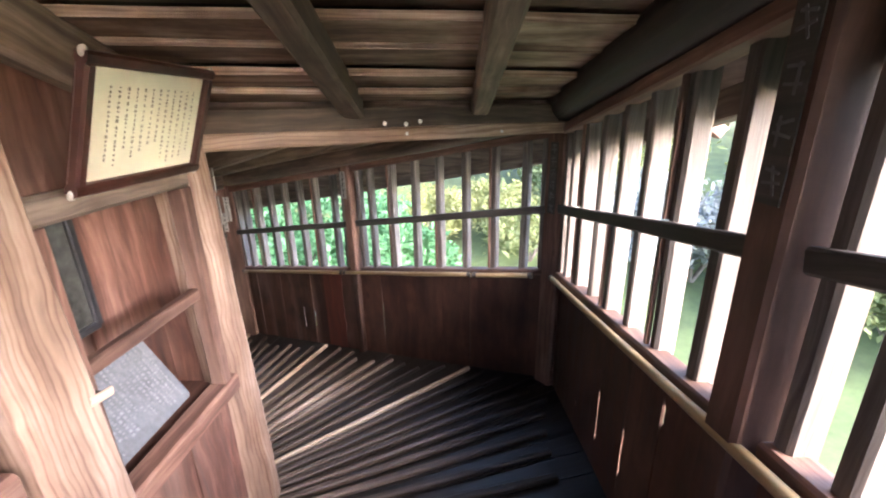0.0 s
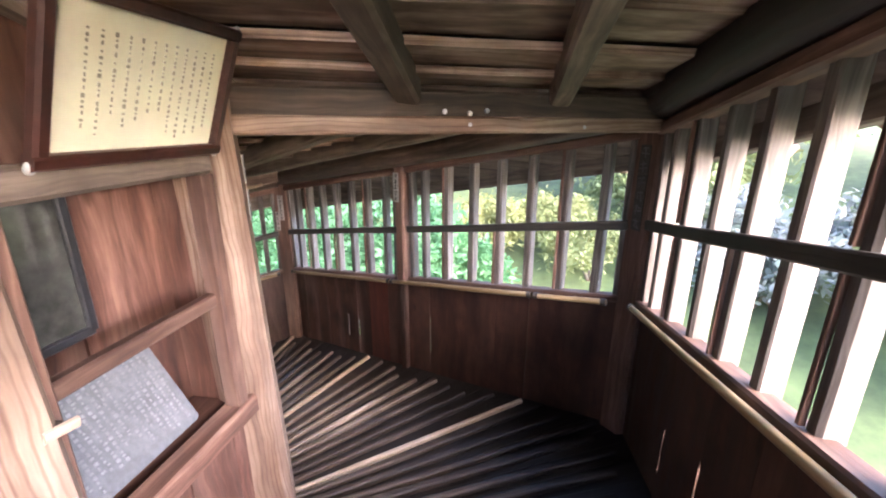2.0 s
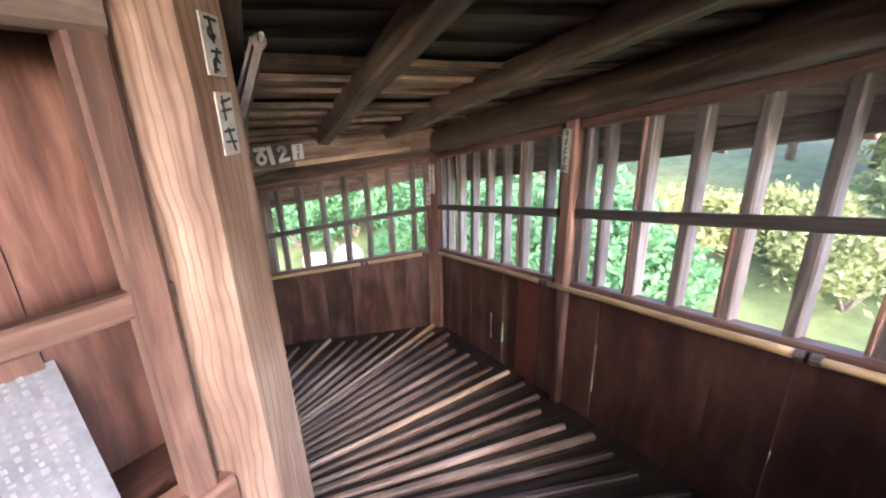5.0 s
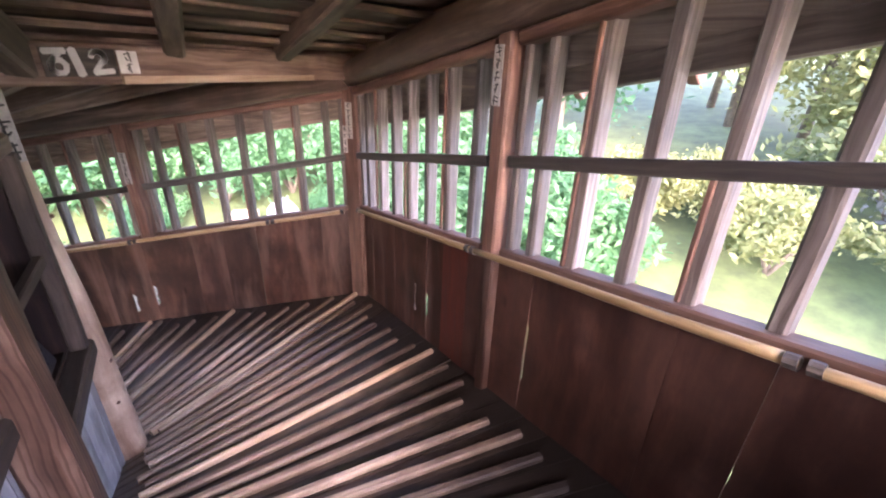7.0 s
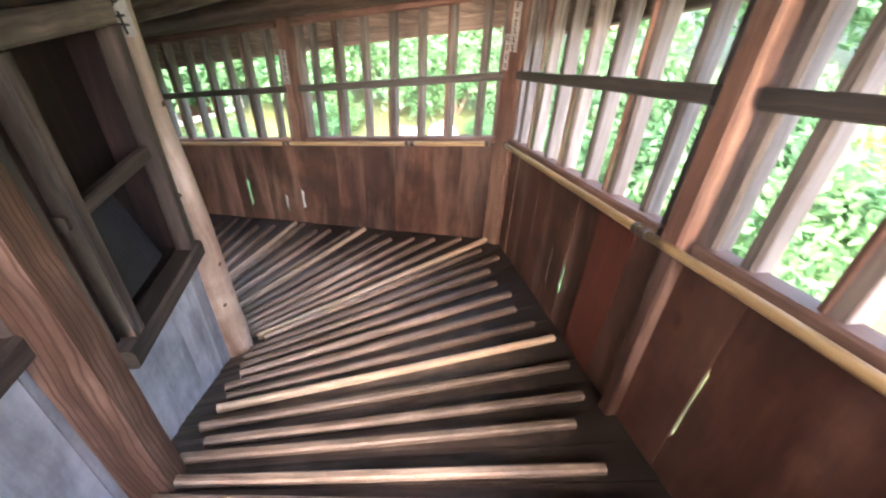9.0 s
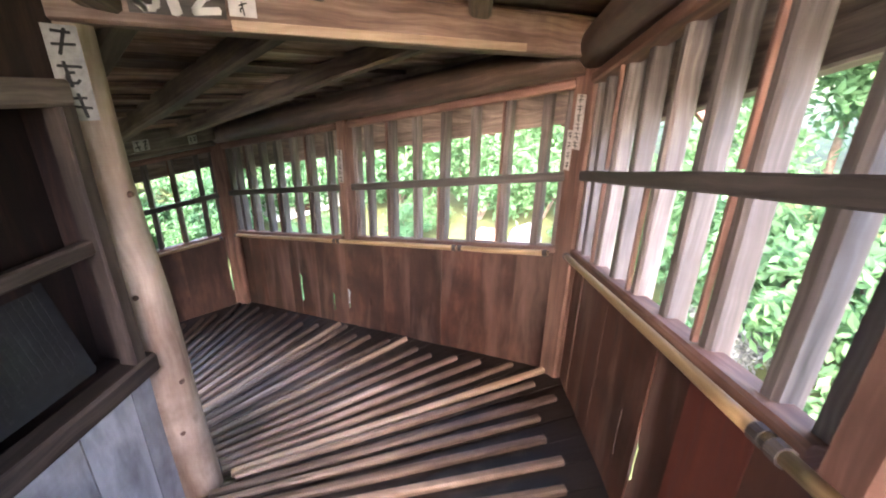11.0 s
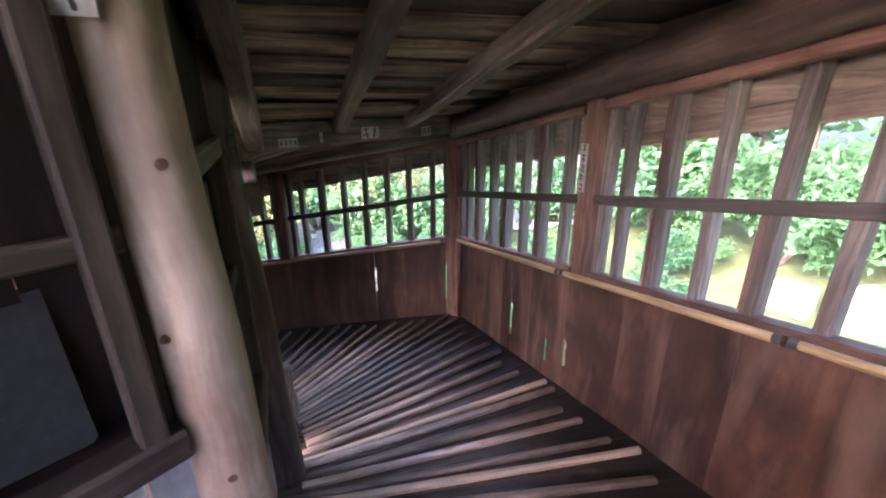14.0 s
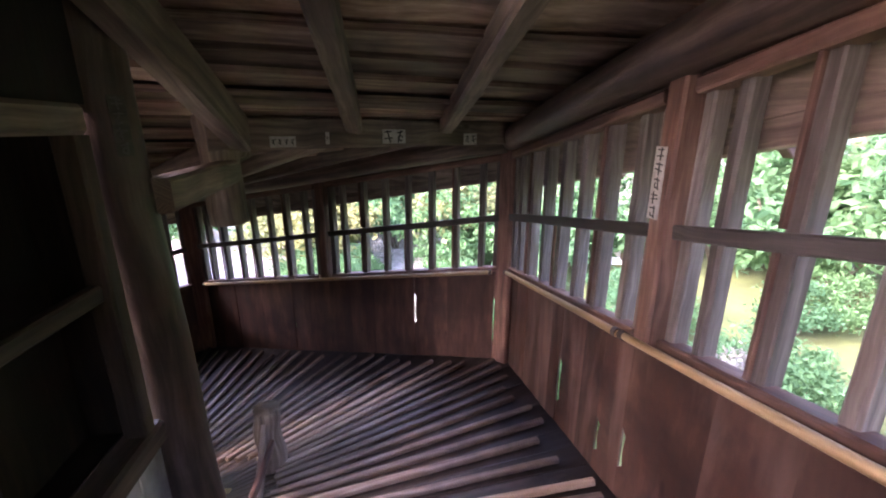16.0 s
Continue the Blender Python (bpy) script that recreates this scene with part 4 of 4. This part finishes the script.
for k, h, tall in ((0, 1.42, 0.42), (1, 1.50, 0.26)):
    d = corner(k, 1.0)
    label_strip(at(k, 1, h) - d * 0.049, -d, UP, 0.06, tall, 6, "paper slip with bold characters on a corner post", (RAILWOOD, LABEL)[k], (DIMINK, INK)[k])
    if k == 1:
        t = Vector((d.y, -d.x, 0))
        label_strip(at(k, 1, 1.36) - d * 0.049 + t * -0.045, -d, UP, 0.04, 0.2, 4, "small grey paper slip on a corner post")
d = corner(1, 1.0)
BRIGHT = plain("white_label_paint", (0.66, 0.66, 0.64), 0.7, 0, 30, 0.12, 0.03)
m = pose(0.0915, 1.80, 2.652, 0, 0, 90)
bm = bmesh.new()
box(bm, (-0.12, -0.0015, -0.05), (0.12, 0.0015, 0.05))
sign = tagged(part("beam_sign", bm, RAILWOOD, None, m=m), "dark slip with bold white brushed characters on the ceiling beam", "sign")
bm = bmesh.new()
stroke(bm, -0.105, 0.036, -0.05, 0.038, 0.022)
stroke(bm, -0.06, 0.034, -0.09, 0.005, 0.018)
arc(bm, -0.074, -0.015, 0.024, -0.6, 5.2, 0.018)
stroke(bm, -0.022, 0.038, -0.008, -0.038, 0.028)
arc(bm, 0.058, 0.018, 0.022, 2.9, -0.7, 0.018)
stroke(bm, 0.07, 0.005, 0.04, -0.03, 0.018)
stroke(bm, 0.04, -0.036, 0.098, -0.03, 0.02)
tagged(part("writing", bm, BRIGHT, sign, "bold white brushed characters"), kind="stuff")
label_strip(Vector((0.0915, 1.965, 2.655)), (1, 0, 0), UP, 0.075, 0.085, 2, "small white square label on the ceiling beam", BRIGHT)
bm = bmesh.new()
add_timber(bm, (0.093, 1.93, 2.587), (0.093, 3.0, 2.587), 0.016, 0.03, chamfer=0.002, wobble=0.001, steps=2)
tagged(part("lath", bm, FRESH, None), "pale new lath nailed along the ceiling beam", "lath")
d2, n2 = corner(2, 1.0), along(1) * -1
n2 = Vector((math.sin(radians(150)), -math.cos(radians(150)), 0))
for r, w, h, g, z in ((2.41, 0.15, 0.075, 2, 2.005), (1.80, 0.12, 0.05, 4, 1.985), (2.02, 0.02, 0.06, 1, 2.0), (2.98, 0.11, 0.07, 2, 1.985)):
    label_strip(d2 * r + n2 * 0.087 + Vector((0, 0, z)), n2, UP, w, h, g, "worn pale label on a dark ceiling beam")
v = Vector((0.85, 0.5, 0)).normalized()
label_strip(Vector((0.02, 1.475, 2.44)) + v * 0.086, v, UP, 0.075, 0.24, 3, "white slip with bold black characters on a log post", LABEL)
v = Vector((0.75, -0.62, 0)).normalized()
label_strip(Vector((*CORNER_POST, 2.98)) + corner(0, 1.0) * 0.055, corner(0, 1.0), UP, 0.05, 0.09, 2, "small white sticker on a pale post")
label_strip(Vector((*CORNER_POST, 2.86)) + corner(0, 1.0) * 0.057, corner(0, 1.0), UP, 0.045, 0.10, 2, "torn grey sticker on a pale post")
for u, z, r in ((0.5, 2.60, 1.40), (1.5, 2.05, 1.38)):
    q = at(u, 0, 0)
    q.z = 0
    q.normalize()
    side = Vector((q.y, -q.x, 0))
    v = (q + side * 0.7).normalized()
    label_strip(q * (r - 0.06) + v * 0.088 + Vector((0, 0, z)), v, UP, 0.04, 0.15, 4, "worn paper slip on a dark core post", RAILWOOD, DIMINK)

# bolts on the near ceiling beam
n0 = Vector((math.sin(radians(30)), -math.cos(radians(30)), 0))
for r, z in ((2.46, 3.12), (2.46, 3.16), (2.53, 3.17), (2.36, 3.165), (2.98, 3.11)):
    bm = bmesh.new()
    p = corner(0, r) + Vector((0, 0, z)) + n0 * 0.076
    add_log(bm, p, p + n0 * 0.012, 0.011, 0.008, 0.0, 1, 8)
    tagged(part("bolt", bm, METAL, None), "dull metal bolt head on the ceiling beam", "bolt", "beam bolts")

# ---- outside ----
GRASS = plain("lawn", (0.078, 0.108, 0.034), 0.9, 0, 1.6, 0.35, 0.4)
GRAVEL = plain("pale_gravel", (0.34, 0.335, 0.32), 0.9, 0, 30, 0.3, 0.3)
LEAF_A = leaves("leaf_green", (0.060, 0.160, 0.078), (0.105, 0.235, 0.128), 0.5)
LEAF_B = leaves("leaf_yellow_green", (0.165, 0.19, 0.085), (0.235, 0.25, 0.13), 0.5)
LEAF_C = leaves("leaf_pale", (0.17, 0.19, 0.16), (0.28, 0.28, 0.32), 0.5)
BARK = plain("bark", (0.16, 0.13, 0.10), 0.9, 0, 14, 0.35, 0.5)
GZ = -2.2


def hill(x, y):
    d = math.hypot(x, y)
    a = math.atan2(y, x)
    rise = max(0.0, d - 6.0)
    side = 0.5 + 0.5 * math.cos(a - radians(70))
    return GZ + rise * (0.03 + 0.16 * side) * min(1.0, d / 14.0) * (1 if d < 60 else 60 / d) + 0.25 * noise.noise((x * 0.12, y * 0.12, 3))


bm = bmesh.new()
rings = [0.5, 2, 4, 6, 8, 11, 15, 20, 27, 36, 50, 80, 150, 400, 1500]
grid = []
for r in rings:
    grid.append([bm.verts.new((r * math.cos(2 * math.pi * i / 48), r * math.sin(2 * math.pi * i / 48), hill(r * math.cos(2 * math.pi * i / 48), r * math.sin(2 * math.pi * i / 48)))) for i in range(48)])
for a, b in zip(grid, grid[1:]):
    for i in range(48):
        bm.faces.new((a[i], b[i], b[(i + 1) % 48], a[(i + 1) % 48]))
bm.faces.new(grid[0])
ground = linked("ground", finish(bm, "ground", GRASS, True), None)
tagged(ground, "sunlit green lawn rising gently round the tower", "ground", kind="structure")


def crown_mesh(name, mat, count, size, spread, seed):
    """Leaves in clumps over an uneven crown, with gaps between the clumps."""
    rnd = random.Random(seed)
    verts, faces = [], []
    clumps = []
    for _ in range(26):
        d = Vector((rnd.gauss(0, 1), rnd.gauss(0, 1), rnd.gauss(0, 0.8))).normalized()
        clumps.append((Vector((d.x * spread[0], d.y * spread[1], d.z * spread[2])) * rnd.uniform(0.45, 1.0), rnd.uniform(0.18, 0.4) * spread[0]))
    for i in range(count):
        c, r = clumps[i % len(clumps)]
        p = c + Vector((rnd.gauss(0, 1), rnd.gauss(0, 1), rnd.gauss(0, 0.75))) * r * 0.48
        n = Vector((rnd.gauss(0, 1), rnd.gauss(0, 1), rnd.gauss(0.8, 1))).normalized()
        t = n.orthogonal().normalized()
        t = Matrix.Rotation(rnd.uniform(0, 6.28), 3, n) @ t
        b = n.cross(t)
        s = size * rnd.uniform(0.6, 1.4)
        k = len(verts)
        verts += [p - t * s, p + b * s * 0.42, p + t * s, p - b * s * 0.42 + n * s * 0.1]
        faces.append((k, k + 1, k + 2, k + 3))
    mesh = bpy.data.meshes.new(name)
    mesh.from_pydata(verts, [], faces)
    mesh.materials.append(mat)
    return mesh


def tree(x, y, h, mesh, label, kind="tree"):
    z = hill(x, y)
    t = thing(kind, (x, y, z - 0.1), label, kind, "trees round the tower")
    rnd = random.Random(int(x * 31 + y * 17))
    bm = bmesh.new()
    top = Vector((x + rnd.uniform(-0.4, 0.4), y + rnd.uniform(-0.4, 0.4), z + h * 0.75))
    add_log(bm, (x, y, z - 0.1), top, 0.011 * h + 0.03, 0.005 * h, 0.08, 6, 8)
    for i in range(6):
        s = rnd.uniform(0.35, 0.9)
        p = Vector((x, y, z)).lerp(top, s)
        a = rnd.uniform(0, 6.28)
        q = p + Vector((math.cos(a), math.sin(a), 0.7)) * h * 0.25
        add_log(bm, p, q, 0.005 * h, 0.002 * h, 0.05, 3, 6)
    part("trunk", bm, BARK, t, smooth=True)
    ob = linked("crown", mesh, t, Matrix.LocRotScale((x, y, z + h * 0.47), Euler((0, 0, rnd.uniform(0, 6.28))), (h / 5.0, h / 5.0, h / 5.0)))
    return t


CROWNS = [crown_mesh("crown", LEAF_A, 9000, 0.075, (1.7, 1.7, 1.9), 1), crown_mesh("crown", LEAF_B, 9000, 0.07, (1.8, 1.7, 1.7), 2), crown_mesh("crown", LEAF_C, 9000, 0.07, (1.7, 1.8, 1.7), 3)]
SHRUBS = [crown_mesh("foliage", LEAF_A, 4500, 0.055, (0.9, 0.9, 0.7), 4), crown_mesh("foliage", LEAF_B, 4500, 0.055, (0.9, 1.0, 0.65), 5), crown_mesh("foliage", LEAF_C, 4500, 0.055, (1.0, 0.9, 0.7), 6)]


def shrub(x, y, s, mesh, label):
    z = hill(x, y)
    t = thing("shrub", (x, y, z), label, "shrub", "shrubs round the tower")
    bm = bmesh.new()
    for i in range(5):
        a = i * 1.3
        add_log(bm, (x, y, z - 0.05), (x + 0.4 * s * math.cos(a), y + 0.4 * s * math.sin(a), z + 0.8 * s), 0.025 * s, 0.01 * s, 0.02, 3, 6)
    part("stem", bm, BARK, t)
    linked("foliage", mesh, t, Matrix.LocRotScale((x, y, z + 0.75 * s), Euler((0, 0, x + y)), (s, s, s)))


rnd = random.Random(7)
for i in range(60):
    a = radians(-75 + 330 * i / 60 + rnd.uniform(-3, 3))
    d = rnd.uniform(19, 30)
    h = rnd.uniform(9.0, 14.0)
    deg = math.degrees(a)
    which = (1 if rnd.random() < 0.5 else 2) if deg < 78 else (0 if deg < 150 or rnd.random() < 0.6 else 2)
    if deg < 25:
        d, h = d + 5, h * 0.5
    if 60 < deg < 160:
        d -= 4
    tree(d * math.cos(a), d * math.sin(a), h, CROWNS[which], ("yellow-green", "deep green", "pale green")[{1: 0, 0: 1, 2: 2}[which]] + " leafy tree standing on the grass bank")
for i in range(60):
    deg = -60 + 300 * i / 60 + rnd.uniform(-3, 3)
    a, size = radians(deg), rnd.uniform(1.3, 2.2)
    if deg < 25:                       # open lawn with pale flowering shrubs behind
        d, which = rnd.uniform(13, 18), 2 if rnd.random() < 0.7 else 1
    elif deg < 82:                     # lawn, then yellow-green and lilac shrubs
        d, which = rnd.uniform(12, 16), 2 if rnd.random() < 0.55 else 1
    elif deg < 104:                    # leafy bushes near the wall
        d, which = rnd.uniform(8.5, 12), 0
    elif deg < 165:                    # short lawn in front of a green bank
        d, which, size = rnd.uniform(12.4, 14.5), 0, size * 1.2
    else:
        d, which = rnd.uniform(11, 16), 1 if rnd.random() < 0.3 else 0
    shrub(d * math.cos(a), d * math.sin(a), size, SHRUBS[which], ("rounded green", "yellow-green", "pale lilac-flowering")[which] + " shrub on the grass bank")

for i in range(90):
    deg, d = rnd.uniform(98, 215), rnd.uniform(6.2, 12.0)
    if 124 < deg < 142 and d > 8.5:
        continue
    a = radians(deg)
    shrub(d * math.cos(a), d * math.sin(a), rnd.uniform(0.55, 0.85), SHRUBS[0 if rnd.random() < 0.9 else 2], "low green leafy ground plant")

# pale gravel apron round the foot of the tower
bm = bmesh.new()
rows = []
for i in range(37):
    a = radians(-120 + 185 * i / 36)
    rows.append([bm.verts.new((r * math.cos(a), r * math.sin(a), hill(r * math.cos(a), r * math.sin(a)) + 0.05)) for r in (3.4, 3.7, 4.0, 4.4, 4.8 + 0.2 * math.sin(3 * a))])
for a, b in zip(rows, rows[1:]):
    for i in range(4):
        bm.faces.new((a[i], a[i + 1], b[i + 1], b[i]))
tagged(linked("gravel_apron", finish(bm, "gravel_apron", GRAVEL, True), None), "pale gravel apron round the foot of the tower", "pavement", kind="structure")

# pale court beyond the far windows
bm = bmesh.new()
rows = []
for i in range(13):
    a = radians(188 + 60 * i / 12)
    rows.append([bm.verts.new((r * math.cos(a), r * math.sin(a), hill(r * math.cos(a), r * math.sin(a)) + 0.06)) for r in (7.2, 8, 9.5, 11, 13, 15, 17)])
for a, b in zip(rows, rows[1:]):
    for i in range(6):
        bm.faces.new((a[i], a[i + 1], b[i + 1], b[i]))
tagged(linked("pavement", finish(bm, "pavement", GRAVEL, True), None), "pale gravel court beside the tower", "pavement", kind="structure")

WHITEWALL = plain("white_plaster", (0.75, 0.75, 0.76), 0.8, 0, 6, 0.06, 0.05)
ROOF = plain("grey_roof", (0.12, 0.12, 0.13), 0.6, 0, 9, 0.25, 0.2)
CARD = plain("pale_wood_box", (0.38, 0.29, 0.20), 0.7, 0, 12, 0.15, 0.1)
STONE = plain("grey_stone", (0.25, 0.26, 0.28), 0.8, 0, 10, 0.2, 0.3)
CONE = plain("orange_plastic", (0.75, 0.09, 0.03), 0.45, 0, 20, 0.1, 0.03)


def outhouse(x, y, turn):
    z = hill(x, y)
    m = pose(x, y, z - 0.2, 0, 0, turn)
    t = thing("outhouse", (x, y, z - 0.2), "small white-walled hut with a grey pitched roof", "hut")
    bm = bmesh.new()
    box(bm, (-0.9, -1.2, 0), (0.9, 1.2, 2.6))
    part("wall", bm, WHITEWALL, t, m=m)
    bm = bmesh.new()
    for s in (-1, 1):
        add_timber(bm, (s * 0.62, -1.5, 2.98), (s * 0.62, 1.5, 2.98), 1.45, 0.08, up=(s * 0.5, 0, 0.86), chamfer=0.01, steps=2)
    part("roof", bm, ROOF, t, m=m)
    bm = bmesh.new()
    box(bm, (0.88, -0.4, 0.25), (0.94, 0.4, 2.1))
    part("door", bm, PANEL, t, m=m)


outhouse(-13.2, 3.6, 8)
t = thing("crate", (-7.4, 7.75, hill(-7.4, 7.75)), "pale wooden crate standing on the grass", "crate")
z = hill(-7.4, 7.75)
for i in range(4):
    bm = bmesh.new()
    add_timber(bm, (-7.65, 7.55, z + 0.08 + 0.15 * i), (-7.15, 7.95, z + 0.08 + 0.15 * i), 0.45, 0.138, chamfer=0.01, steps=1)
    part("slat", bm, CARD, t)
bm = bmesh.new()
z = hill(-6.7, 8.35)
add_prism(bm, [(-0.5, -0.1), (0.5, -0.1), (0.42, 0.6), (0.1, 0.95), (-0.35, 0.7)], 0.3)
bmesh.ops.bevel(bm, geom=bm.edges[:], offset=0.04, segments=2, affect="EDGES")
tagged(part("garden_stone", bm, STONE, None, m=pose(-6.7, 8.35, z, 0, 0, 40)), "pale grey upright garden stone on the grass", "stone")
for x, y in ((-12.7, 0.2), (-12.9, -0.9)):
    z = hill(x, y)
    t = thing("traffic_cone", (x, y, z), "orange traffic cone standing on the ground", "cone", "traffic cones")
    bm = bmesh.new()
    add_log(bm, (x, y, z + 0.06), (x, y, z + 0.75), 0.17, 0.03, 0.0, 4, 14)
    part("cone_body", bm, CONE, t, smooth=True)
    bm = bmesh.new()
    box(bm, (x - 0.2, y - 0.2, z + 0.02), (x + 0.2, y + 0.2, z + 0.07))
    part("cone_base", bm, CONE, t)

# ---- battens across the ramp ----
FRESH_U = (-0.33, 0.17, 0.45, 0.635, 1.01, 1.33, 1.55)
us = [-1.9 + 0.0495 * i for i in range(118)]
for u in us:
    u += random.uniform(-0.006, 0.006)
    near = [q for q in FRESH_U if abs(q - u) < 0.025]
    if near:
        u = near[0]
    f0, f1 = (0.04, 0.985) if near else (random.uniform(0.02, 0.06), random.uniform(0.9, 0.99))
    if u - math.floor(u) < 0.004:
        u += 0.005
    bm = bmesh.new()
    w = random.uniform(0.03, 0.04)
    add_timber(bm, at(u, f0, 0.016), at(u, f1, 0.016), w, 0.034, chamfer=0.007, wobble=0.003, steps=3)
    # battens past about u = 0.3 to 0.5 take the paler wood
    part("batten", bm, FRESH if near else (PALEBATTEN if u > 0.3 + 0.2 * random.random() else BATTEN), floor_ob, "newer pale batten" if near else "")
